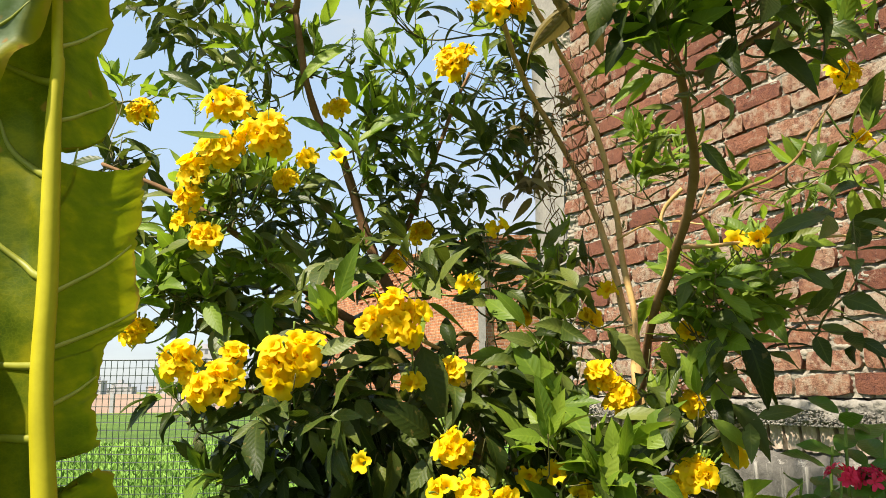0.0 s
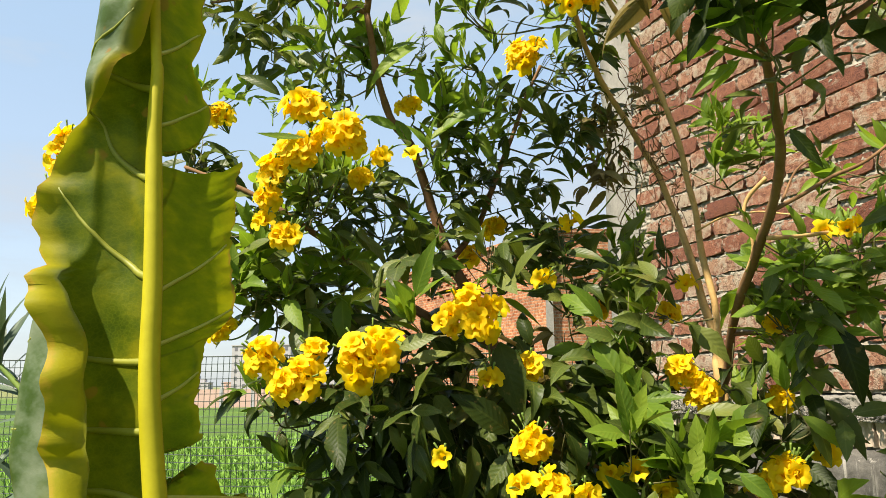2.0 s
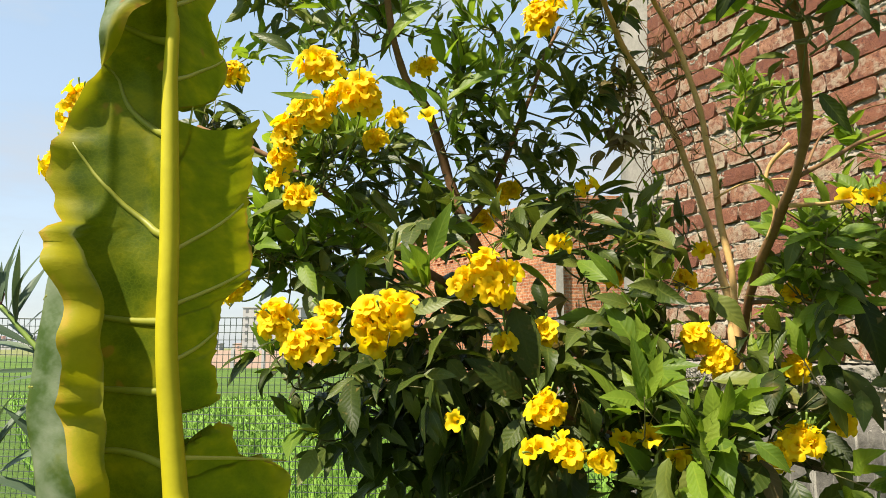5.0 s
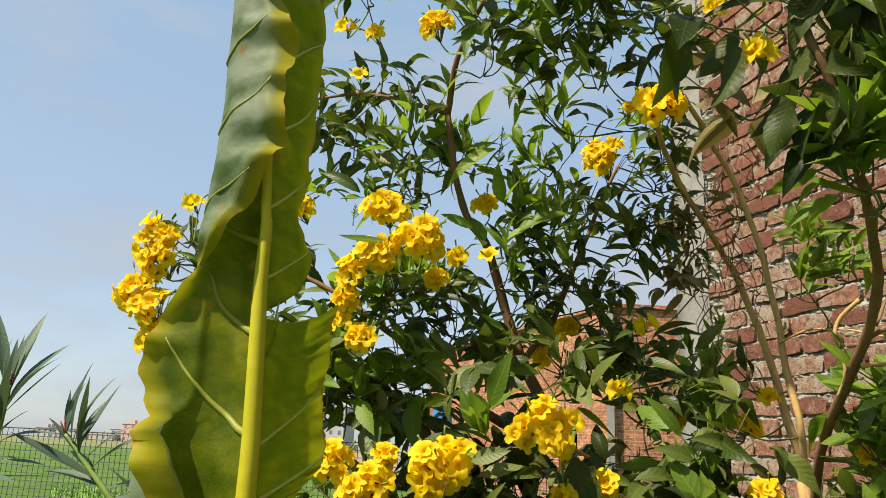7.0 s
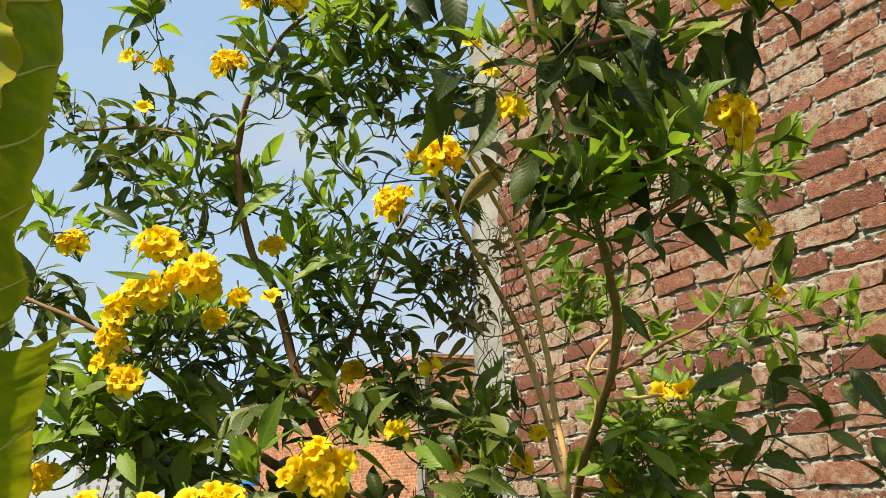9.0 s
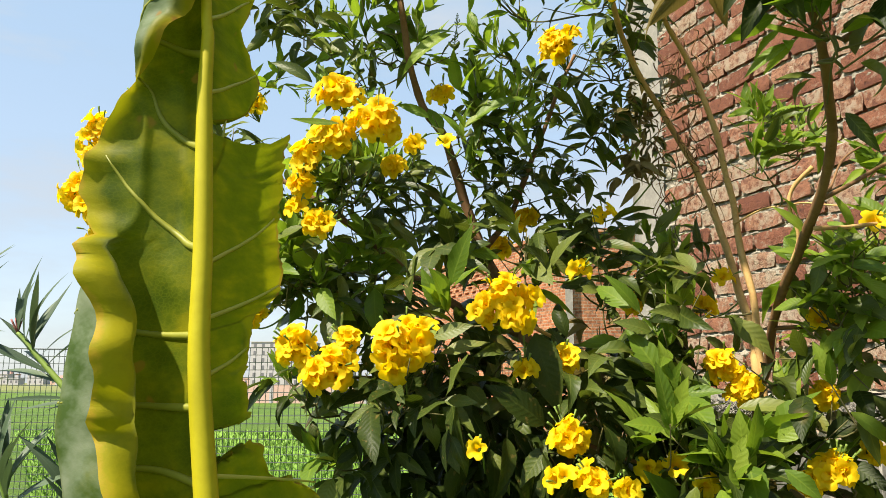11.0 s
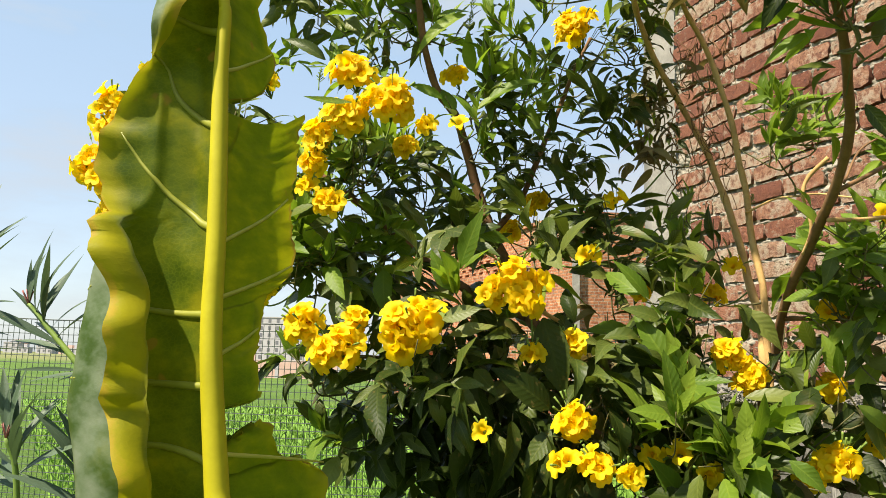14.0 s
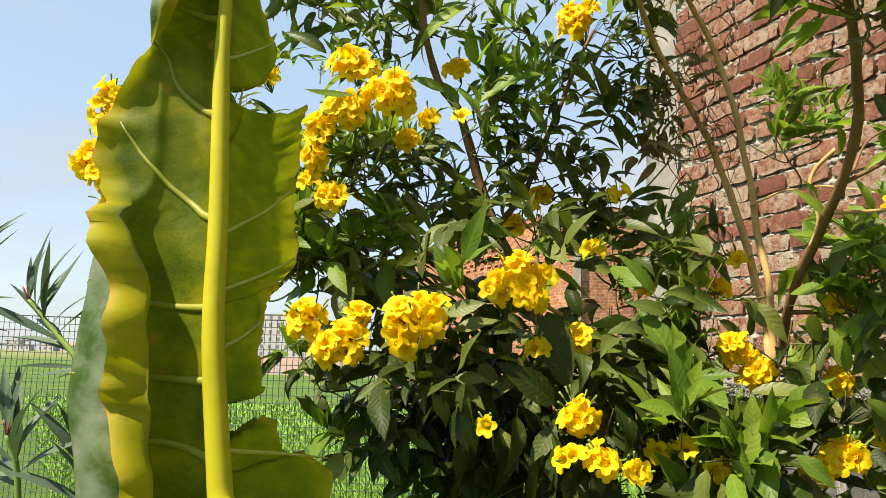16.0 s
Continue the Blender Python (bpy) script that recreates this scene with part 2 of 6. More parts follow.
BRICK = material("weathered red brick", brick_build, Roughness=0.92, Specular_IOR_Level=0.2)


# ---- mesh helpers ----
def mesh(name, verts, faces, mat, uvs=None, smooth=False):
    data = bpy.data.meshes.new(name)
    data.from_pydata([tuple(v) for v in verts], [], [tuple(f) for f in faces])
    if uvs is not None:
        layer = data.uv_layers.new(name="UVMap")
        index = np.empty(len(data.loops), dtype=np.int32)
        data.loops.foreach_get("vertex_index", index)
        layer.data.foreach_set("uv", np.asarray(uvs, dtype=np.float32)[index].ravel())
    if smooth:
        data.polygons.foreach_set("use_smooth", np.ones(len(data.polygons), dtype=bool))
    data.materials.append(mat)
    data.update()
    return data


def thing(name, place, label, category, group="", kind=""):
    ob = new(name)
    ob.location = place
    ob.empty_display_size = 0.1
    return tagged(ob, label, category, group, kind)


def attach(name, data, parent, m=None, label="", kind=""):
    """A mesh as a part under parent; m is its pose in the world. Parents are never turned or scaled before their parts are on."""
    ob = new(name, data)
    ob.parent = parent
    ob.matrix_basis = parents_inverse(parent) @ (m if m is not None else Matrix())
    return tagged(ob, label, "", "", kind)


def parents_inverse(ob):
    m = Matrix()
    while ob is not None:
        m = m @ ob.matrix_basis.inverted()
        ob = ob.parent
    return m


class Heap:
    """Gathers many small pieces into one mesh."""
    def __init__(self):
        self.v, self.f, self.uv, self.n = [], [], [], 0

    def add(self, verts, faces, uvs=None):
        verts = np.asarray(verts, dtype=float)
        self.v.append(verts)
        self.f.extend(tuple(i + self.n for i in f) for f in faces)
        self.uv.append(np.zeros((len(verts), 2)) if uvs is None else np.asarray(uvs))
        self.n += len(verts)

    def mesh(self, name, mat, smooth=True):
        return mesh(name, np.concatenate(self.v), self.f, mat, np.concatenate(self.uv), smooth)


def box(x0, x1, y0, y1, z0, z1):
    v = [(x, y, z) for z in (z0, z1) for y in (y0, y1) for x in (x0, x1)]
    return v, [(0, 2, 3, 1), (4, 5, 7, 6), (0, 1, 5, 4), (2, 6, 7, 3), (0, 4, 6, 2), (1, 3, 7, 5)]


def smooth_line(points, steps=6):
    """Catmull-Rom through the points."""
    p = np.asarray(points, dtype=float)
    p = np.vstack([2 * p[0] - p[1], p, 2 * p[-1] - p[-2]])
    out = []
    for i in range(1, len(p) - 2):
        for k in range(steps):
            t = k / steps
            out.append(0.5 * (2 * p[i] + (p[i + 1] - p[i - 1]) * t + (2 * p[i - 1] - 5 * p[i] + 4 * p[i + 1] - p[i + 2]) * t * t + (3 * p[i] - p[i - 1] - 3 * p[i + 1] + p[i + 2]) * t ** 3))
    out.append(p[-2])
    return np.array(out)


def tube(line, r0, r1, sides=8, knots=0.0, rng=None):
    """A tapering round stem along a line; knots: uneven thickness."""
    line = np.asarray(line, dtype=float)
    n = len(line)
    verts, uvs = [], []
    side = np.array([1.0, 0.0, 0.0])
    for i, c in enumerate(line):
        along = line[min(i + 1, n - 1)] - line[max(i - 1, 0)]
        along = along / (np.linalg.norm(along) + 1e-9)
        side = side - along * side.dot(along)
        if np.linalg.norm(side) < 1e-3:
            side = np.cross(along, (0, 1, 0.3))
        side = side / np.linalg.norm(side)
        other = np.cross(along, side)
        r = r0 + (r1 - r0) * i / (n - 1)
        if knots and rng:
            r *= 1 + knots * rng.uniform(-1, 1)
        for k in range(sides):
            a = 2 * math.pi * k / sides
            verts.append(c + r * (math.cos(a) * side + math.sin(a) * other))
            uvs.append((k / sides, i / n))
    faces = [(i * sides + k, i * sides + (k + 1) % sides, (i + 1) * sides + (k + 1) % sides, (i + 1) * sides + k) for i in range(n - 1) for k in range(sides)]
    faces += [tuple(reversed(range(sides))), tuple(range((n - 1) * sides, n * sides))]
    return verts, faces, uvs


def leaf_shape(width, rows=14, fold=0.25, droop=0.25, teeth=0.0, belly=0.42, twist=0.0, wave=0.0):
    """A leaf one metre long along y, its upper side to +z: short stalk, belly, drawn-out tip, arched along its length."""
    verts, uvs, faces = [], [], []
    bend = 1.6 * droop
    y = z = 0.0
    for i in range(rows + 1):
        t = i / rows
        w = 0.0
        if 0 < t < 1:
            w = width * math.sin(math.pi * t ** (math.log(0.5) / math.log(belly))) ** 0.95 * (1.12 - 0.3 * t)
        w = max(w, 0.012 if t < 0.5 else 0.0) * (1 - (teeth if i % 2 else 0))
        a = twist * t
        for sx in (-1, -0.5, 0, 0.5, 1):
            lift = 0.9 * fold * w * abs(sx) ** 1.8 + wave * w * math.sin(8 * t + 2.2 * sx) * sx * sx
            x = sx * w
            verts.append((x * math.cos(a) - lift * math.sin(a), y, z + lift * math.cos(a) + x * math.sin(a)))
            uvs.append((0.5 + 0.5 * sx, t))
        slope = bend * (t + 0.5 / rows) - 0.25 * bend
        y, z = y + math.cos(slope) / rows, z - math.sin(slope) / rows
    for i in range(rows):
        for k in range(4):
            a = i * 5 + k
            faces.append((a, a + 1, a + 6, a + 5))
    return np.array(verts), faces, np.array(uvs)


def frame_from(along, up):
    """The turn whose y axis goes along and whose z axis is near up."""
    y = Vector(along).normalized()
    x = y.cross(Vector(up))
    if x.length < 1e-4:
        x = y.cross(Vector((1, 0, 0.2)))
    x.normalize()
    z = x.cross(y)
    return Matrix((x, y, z)).transposed().to_4x4()


# ---- ground and distance ----
def field_build(nodes, links, shader, tc):
    place = tc.outputs["Object"]
    colour = ramp(nodes, links, noise_tex(nodes, links, place, 0.35, 5), [(0.3, (0.075, 0.15, 0.018)), (0.5, (0.115, 0.205, 0.026)), (0.7, (0.16, 0.25, 0.035))])
    fine = ramp(nodes, links, noise_tex(nodes, links, place, 14, 6, 0.75), [(0.3, (0.35, 0.35, 0.35)), (0.7, (1, 1, 1))])
    far = nodes.new("ShaderNodeSeparateXYZ")
    links.new(place, far.inputs[0])
    strip = ramp(nodes, links, calc(nodes, links, "DIVIDE", far.outputs[1], 320.0), [(0.30, (0, 0, 0)), (0.45, (1, 1, 1))])
    colour = mix(nodes, links, 1.0, colour, fine, "MULTIPLY")
    colour = mix(nodes, links, strip, colour, (0.16, 0.17, 0.06))
    links.new(colour, shader.inputs["Base Color"])
    bump(nodes, links, shader, noise_tex(nodes, links, place, 14, 6, 0.75), 1.0, 0.05)


FIELD = material("green crop field", field_build, Roughness=0.8, Specular_IOR_Level=0.2)
ground = new("ground", mesh("ground", [(-900, -60, 0), (900, -60, 0), (900, 1500, 0), (-900, 1500, 0)], [(0, 1, 2, 3)], FIELD))
tagged(ground, "flat field of short bright green crop reaching the horizon", "ground", kind="structure")

BLADE = plain("grass blade", [(0.3, (0.08, 0.18, 0.022)), (0.5, (0.15, 0.28, 0.035)), (0.75, (0.24, 0.38, 0.06))], 3, 0.6)


def crop():
    rng = np.random.default_rng(4)
    heap_v, heap_f = [], []
    count = 26000
    y = 6.0 + 16.0 * rng.random(count) ** 1.6
    x = (rng.random(count) * 1.0 - 0.75) * y * 0.95 + 0.6
    for i in range(count):
        h, a, lean = rng.uniform(0.08, 0.20), rng.uniform(0, 6.28), rng.uniform(0.02, 0.10)
        w = rng.uniform(0.006, 0.014) * (y[i] / 8)
        c, s = math.cos(a), math.sin(a)
        b = len(heap_v)
        heap_v += [(x[i] - w * s, y[i] + w * c, 0), (x[i] + w * s, y[i] - w * c, 0), (x[i] + lean * 0.5 * c + w * 0.7 * s, y[i] + lean * 0.5 * s, h * 0.65), (x[i] + lean * 1.5 * c, y[i] + lean * 1.5 * s, h)]
        heap_f += [(b, b + 1, b + 2), (b, b + 2, b + 3)]
    ob = new("crop", mesh("crop", heap_v, heap_f, BLADE))
    tagged(ob, "short bright green fodder crop growing in the field", "crop", kind="stuff")


crop()

TOWN_WHITE = plain("pale painted wall", [(0.3, (0.31, 0.30, 0.31)), (0.7, (0.42, 0.41, 0.41))], 0.4, 0.9, fine=3)
TOWN_PINK = plain("pale brick wall", [(0.3, (0.42, 0.27, 0.22)), (0.7, (0.55, 0.38, 0.32))], 0.4, 0.9, fine=3)
WINDOW_DARK = plain("dark window glass", [(0.3, (0.10, 0.10, 0.11)), (0.7, (0.18, 0.18, 0.19))], 1, 0.3)


def town_house(x, y, w, h, storeys, mat, label, category="house"):
    base = thing("house" if storeys < 4 else "apartment_block", (x, y, 0), label, category, "buildings of the far town")
    d = w * 0.7
    heap = Heap()
    heap.add(*box(-w / 2, w / 2, 0, d, 0, h))
    attach("wall", heap.mesh("house_wall", mat, False), base, Matrix.Translation((x, y, 0)))
    slab = Heap()
    slab.add(*box(-w / 2 - 0.3, w / 2 + 0.3, -0.3, d + 0.3, h, h + 0.35))
    slab.add(*box(-w * 0.1, w * 0.25, d * 0.3, d * 0.7, h + 0.35, h + 2.2))
    attach("roof", slab.mesh("house_roof", mat, False), base, Matrix.Translation((x, y, 0)))
    across = max(2, int(w / 3.2))
    pane = Heap()
    pane.add(*box(-0.6, 0.6, -0.06, 0.05, 0, 1.5))
    data = pane.mesh("house_window", WINDOW_DARK, False)
    for k in range(storeys):
        for i in range(across):
            attach("window", data, base, Matrix.Translation((x - w / 2 + (i + 0.5) * w / across, y, (k + 0.3) * h / storeys)))
    return base


town_rng = random.Random(11)
for i in range(26):
    wx = -330 + i * 9.0 + town_rng.uniform(-3, 3)
    floors = town_rng.choice((1, 1, 1, 2, 2, 3))
    wide = town_rng.uniform(6, 13)
    town_house(wx, 420 + town_rng.uniform(-15, 60), wide, floors * 3.0 + town_rng.uniform(0, 1), floors, town_rng.choice((TOWN_WHITE, TOWN_WHITE, TOWN_PINK)), "small pale house of the far town")
town_house(-96, 300, 24, 17.5, 6, TOWN_WHITE, "six storey pale apartment block beyond the field", "building")


def boundary_wall():
    base = thing("boundary_wall", (-14, 54, 0), "long low brick boundary wall across the field", "wall")
    heap = Heap()
    for i in range(12):
        x = -27 + i * 2.3
        heap.add(*box(x + 0.12, x + 2.3 - 0.12, 54, 54.2, 0, 1.28))
    attach("panel", heap.mesh("boundary_panels", TOWN_PINK, False), base, None)
    post = Heap()
    post.add(*box(-0.12, 0.12, -0.05, 0.25, 0, 1.36))
    data = post.mesh("boundary_post", TOWN_WHITE, False)
    for i in range(13):
        attach("post", data, base, Matrix.Translation((-27 + i * 2.3, 54, 0)))


boundary_wall()


def far_brick_build(nodes, links, shader, tc):
    split, join = nodes.new("ShaderNodeSeparateXYZ"), nodes.new("ShaderNodeCombineXYZ")
    links.new(tc.outputs["Object"], split.inputs[0])
    links.new(split.outputs[0], join.inputs[0])
    links.new(split.outputs[2], join.inputs[1])
    b = nodes.new("ShaderNodeTexBrick")
    links.new(join.outputs[0], b.inputs["Vector"])
    b.inputs["Color1"].default_value, b.inputs["Color2"].default_value, b.inputs["Mortar"].default_value = (0.36, 0.125, 0.060, 1), (0.52, 0.23, 0.115, 1), (0.42, 0.29, 0.20, 1)
    for key, value in (("Scale", 1.0), ("Mortar Size", 0.012), ("Brick Width", 0.23), ("Row Height", 0.085), ("Mortar Smooth", 0.2), ("Bias", 0.0)):
        b.inputs[key].default_value = value
    stain = ramp(nodes, links, noise_tex(nodes, links, tc.outputs["Object"], 1.2, 6), [(0.4, (0.72, 0.72, 0.72)), (0.65, (1.15, 1.1, 1.05))])
    rough = ramp(nodes, links, noise_tex(nodes, links, tc.outputs["Object"], 9, 5, 0.75), [(0.38, (0.5, 0.47, 0.45)), (0.55, (1.0, 1.0, 1.0)), (0.68, (1.3, 1.25, 1.2))])
    links.new(mix(nodes, links, 1.0, mix(nodes, links, 1.0, b.outputs["Color"], stain, "MULTIPLY"), rough, "MULTIPLY"), shader.inputs["Base Color"])
    bump(nodes, links, shader, calc(nodes, links, "SUBTRACT", 1.0, b.outputs["Fac"]), 0.8, 0.01)


FAR_BRICK = material("far red brickwork", far_brick_build, Roughness=0.9, Specular_IOR_Level=0.2)


def far_house():
    base = thing("brick_house", (1.3, 20.0, 0), "unplastered red brick house with concrete corner pillar", "house")

    def face(name, a, b, height, hole=None, lattice=None):
        """A wall from a to b; holes are left open with dark rooms behind."""
        a, b = Vector((*a, 0)), Vector((*b, 0))
        length = (b - a).length
        x = (b - a).normalized()
        m = Matrix((x, Vector((0, 0, 1)).cross(x), Vector((0, 0, 1)))).transposed().to_4x4()
        m.translation = a
        heap = Heap()
        cuts = [h for h in (hole or [])]
        xs = sorted({0.0, length, *[c for h in cuts for c in h[:2]]})
        zs = sorted({0.0, height, *[c for h in cuts for c in h[2:]]})
        for x0, x1 in zip(xs, xs[1:]):
            for z0, z1 in zip(zs, zs[1:]):
                if not any(h[0] <= x0 and x1 <= h[1] and h[2] <= z0 and z1 <= h[3] for h in cuts):
                    heap.add(*box(x0, x1, 0, 0.23, z0, z1))
        shell = bmesh.new()
        shell.from_mesh(heap.mesh(name, FAR_BRICK, False))
        bmesh.ops.remove_doubles(shell, verts=shell.verts, dist=0.001)
        data = bpy.data.meshes.new(name)
        shell.to_mesh(data)
        shell.free()
        data.materials.append(FAR_BRICK)
        attach(name, data, base, m)
        if lattice:
            x0, x1, z0, z1 = lattice
            grid = Heap()
            n, k = int((x1 - x0) / 0.24), int((z1 - z0) / 0.17)
            for i in range(n + 1):
                for j in range(k):
                    if (i + j) % 2 == 0:
                        grid.add(*box(x0 + i * 0.24 - 0.07, x0 + i * 0.24 + 0.12, 0.02, 0.16, z0 + j * 0.17, z0 + j * 0.17 + 0.085))
            for j in range(k + 1):
                grid.add(*box(x0, x1, 0.03, 0.15, z0 + j * 0.17 + 0.085, z0 + j * 0.17 + 0.17))
            attach("lattice", grid.mesh("lattice", FAR_BRICK, False), base, m, "openwork brick lattice")
        cope = Heap()
        cope.add(*box(-0.08, length + 0.08, -0.08, 0.31, height, height + 0.10))
        attach("coping", cope.mesh("coping", FAR_BRICK, False), base, m)

    face("wall", (-4.9, 30.0), (1.3, 20.0), 5.4, [(4.3, 7.6, 4.3, 5.15), (9.3, 10.2, 1.0, 2.2)], (4.3, 7.6, 4.3, 5.15))
    face("wall", (1.3, 20.0), (8.0, 21.2), 5.4, [(3.0, 4.2, 3.4, 4.6)])
    face("wall", (8.0, 21.2), (-4.9, 30.0), 5.4)
    pillar = Heap()
    pillar.add(*box(-0.09, 0.09, -0.09, 0.09, 0, 5.38))
    attach("pillar", pillar.mesh("pillar", PILLAR, False), base, Matrix.Translation((1.27, 19.93, 0)))
    roof = Heap()
    roof.add([(-4.6, 29.6, 3.1), (1.3, 20.4, 3.1), (7.6, 21.4, 3.1)], [(0, 1, 2)])
    attach("roof", roof.mesh("roof", CONCRETE, False), base, None)


far_house()

BLUE = plain("blue plastic", [(0.3, (0.02, 0.16, 0.42)), (0.7, (0.04, 0.24, 0.55))], 3, 0.5)


def blue_tank():
    base = thing("water_tank", (-3.9, 26.0, 0), "blue plastic water tank on a brick stand", "tank")
    heap = Heap()
    heap.add(*box(-0.7, 0.7, -0.5, 0.5, 0, 2.3))
    attach("stand", heap.mesh("tank_stand", FAR_BRICK, False), base, Matrix.Translation((-3.9, 26.0, 0)))
    v, f, u = tube([(0, 0, 2.3), (0, 0, 2.33), (0, 0, 2.9), (0, 0, 2.98), (0, 0, 3.05)], 0.34, 0.32, 20)
    attach("drum", mesh("tank_drum", v, f, BLUE, u), base, Matrix.Translation((-3.9, 26.0, 0)))
    v, f, u = tube([(0, 0, 3.05), (0, 0, 3.1)], 0.16, 0.15, 16)
    attach("lid", mesh("tank_lid", v, f, BLUE, u), base, Matrix.Translation((-3.9, 26.0, 0)))


blue_tank()


def net_fence():
    base = thing("net_fence", (-1.6, 2.55, 0), "dark green garden net fence along the field", "fence")
    rng = random.Random(5)
    left, right, top, wide, high = -4.2, 0.25, 1.575, 0.0195, 0.0238
    heap = Heap()

    def sag(x, z):
        return (x + 0.006 * noise.noise((x * 3, z * 3, 1)), 2.55 + 0.03 * noise.noise((x * 1.5, z * 2, 2)), z + 0.010 * noise.noise((x * 2.2, z * 2, 3)))

    def wire(points, r):
        n = len(points)
        v = []
        for x, y, z in points:
            v += [(x - r, y, z - r), (x + r, y, z - r * 0.2), (x, y + r, z + r)]
        f = [(i * 3 + k, i * 3 + (k + 1) % 3, i * 3 + 3 + (k + 1) % 3, i * 3 + 3 + k) for i in range(n - 1) for k in range(3)]
        heap.add(v, f)

    for i in range(int((right - left) / wide) + 1):
        x = left + i * wide
        wire([sag(x, top * k / 14) for k in range(15)], 0.0012)
    for j in range(int(top / high) + 1):
        z = top - j * high
        wire([sag(left + (right - left) * k / 40, z) for k in range(41)], 0.0012)
    attach("net", heap.mesh("net", NET, False), base, None, "", "stuff")
    line = [sag(left + (right - left) * k / 40, top) for k in range(41)]
    v, f, u = tube(line, 0.002, 0.002, 5)
    attach("top_cord", mesh("top_cord", v, f, NET, u), base, None)


net_fence()

# ---- brick wall ----
WALL_AT, WALL_ALONG, WALL_OUT = Vector((1.455, 2.19, 0)), Vector((-0.436, 0.900, 0)).normalized(), Vector((-0.900, -0.436, 0)).normalized()
WALL_TURN = Matrix((WALL_ALONG, -WALL_OUT, Vector((0, 0, 1)))).transposed().to_4x4()
WALL = Matrix.Translation(WALL_AT) @ WALL_TURN
COURSE, FIRST, TOP, WALL_NEAR, WALL_FAR = 0.0803, 1.432, 4.2, -4.0, 1.80


def brick_wall():
    # in the wall's own measure: x along it, away from the camera; y into it; z up
    heap = Heap()
    heap.add(*box(WALL_NEAR, WALL_FAR, 0.034, 0.23, FIRST, TOP))
    heap.add(*box(WALL_NEAR, WALL_FAR, 0.03, 0.25, 0.0, FIRST))

    def sheet(x0, x1, z0, z1, step):
        nx, nz = int((x1 - x0) / step), int((z1 - z0) / step * 2)
        v = []
        for j in range(nz + 1):
            for i in range(nx + 1):
                x, z = x0 + (x1 - x0) * i / nx, z0 + (z1 - z0) * j / nz
                bed = (((z - FIRST) / COURSE + 0.5) % 1 - 0.5) * COURSE
                y = 0.003 - 0.008 * noise.noise((x * 20, z * 34, 5)) - 0.011 * noise.noise((x * 62, z * 75, 8)) - 0.006 * noise.noise((x * 150, z * 150, 9))
                y += 0.013 * min(1.0, max(0.0, (bed + 0.001) / 0.004)) * (0.6 + 0.8 * noise.noise((x * 9, z * 3, 2)))
                v.append((x, y, z))
        f = [(j * (nx + 1) + i, j * (nx + 1) + i + 1, (j + 1) * (nx + 1) + i + 1, (j + 1) * (nx + 1) + i) for j in range(nz) for i in range(nx)]
        heap.add(v, f)

    sheet(-0.5, WALL_FAR, FIRST, 3.3, 0.0085)
    sheet(-0.5, WALL_FAR, 3.3, TOP, 0.016)
    sheet(WALL_NEAR, -0.5, FIRST, TOP, 0.03)
    wall = new("wall_1", heap.mesh("wall_1", MORTAR, True))
    wall.matrix_basis = WALL
    tagged(wall, "rough red brick wall with smeared mortar joints", "wall", kind="structure")

    # rough concrete band under the bricks
    band = Heap()
    nx, nz = 700, 12
    v = []
    for j in range(nz + 1):
        for i in range(nx + 1):
            x = WALL_NEAR + (WALL_FAR + 0.27 - WALL_NEAR) * i / nx
            z = 1.345 + (FIRST - 0.004 - 1.345) * j / nz
            edge = min(j, nz - j) / nz
            v.append((x, -0.020 - 0.014 * noise.noise((x * 30, z * 34, 2)) - 0.016 * noise.noise((x * 70, z * 80, 4)) - 0.008 * noise.noise((x * 160, z * 160, 6)) + (0.045 if edge == 0 else 0), z + 0.008 * noise.noise((x * 25, j * 0.6, 0))))
    band.add(v, [(j * (nx + 1) + i, j * (nx + 1) + i + 1, (j + 1) * (nx + 1) + i + 1, (j + 1) * (nx + 1) + i) for j in range(nz) for i in range(nx)])
    grit = random.Random(31)
    for _ in range(2600):
        x, z, q = grit.uniform(-0.6, WALL_FAR + 0.2), 1.342 + 0.05 * grit.random() ** 2.2, grit.uniform(0.0025, 0.0065)
        y = -0.034 + grit.uniform(-0.008, 0.006)
        turn = Euler((grit.uniform(0, 3), grit.uniform(0, 3), grit.uniform(0, 3))).to_matrix()
        lump = [Vector((x, y, z)) + turn @ (Vector(p) * q * grit.uniform(0.8, 1.2)) for p in ((1, 0, 0), (-1, 0, 0), (0, 1, 0), (0, -1, 0), (0, 0, 0.8), (0, 0, -0.8))]
        band.add(lump, [(0, 2, 4), (2, 1, 4), (1, 3, 4), (3, 0, 4), (2, 0, 5), (1, 2, 5), (3, 1, 5), (0, 3, 5)])
    attach("concrete_band", band.mesh("concrete_band", CONCRETE), wall, WALL, "rough grey concrete band")
    foot = Heap()
    nx, nz = 120, 30
    v = []
    for j in range(nz + 1):
        for i in range(nx + 1):
            x, z = WALL_NEAR + (WALL_FAR + 0.27 - WALL_NEAR) * i / nx, 1.25 * j / nz
            v.append((x, -0.03 - 0.008 * noise.noise((x * 6, z * 6, 3)) + (0.05 if j == nz else 0), z))
    foot.add(v, [(j * (nx + 1) + i, j * (nx + 1) + i + 1, (j + 1) * (nx + 1) + i + 1, (j + 1) * (nx + 1) + i) for j in range(nz) for i in range(nx)])
    attach("plinth", foot.mesh("plinth", CEMENT), wall, WALL, "grey cement plinth with pale drip stains")

    # corner pillar
    heap = Heap()
    nz = 90
    v = []
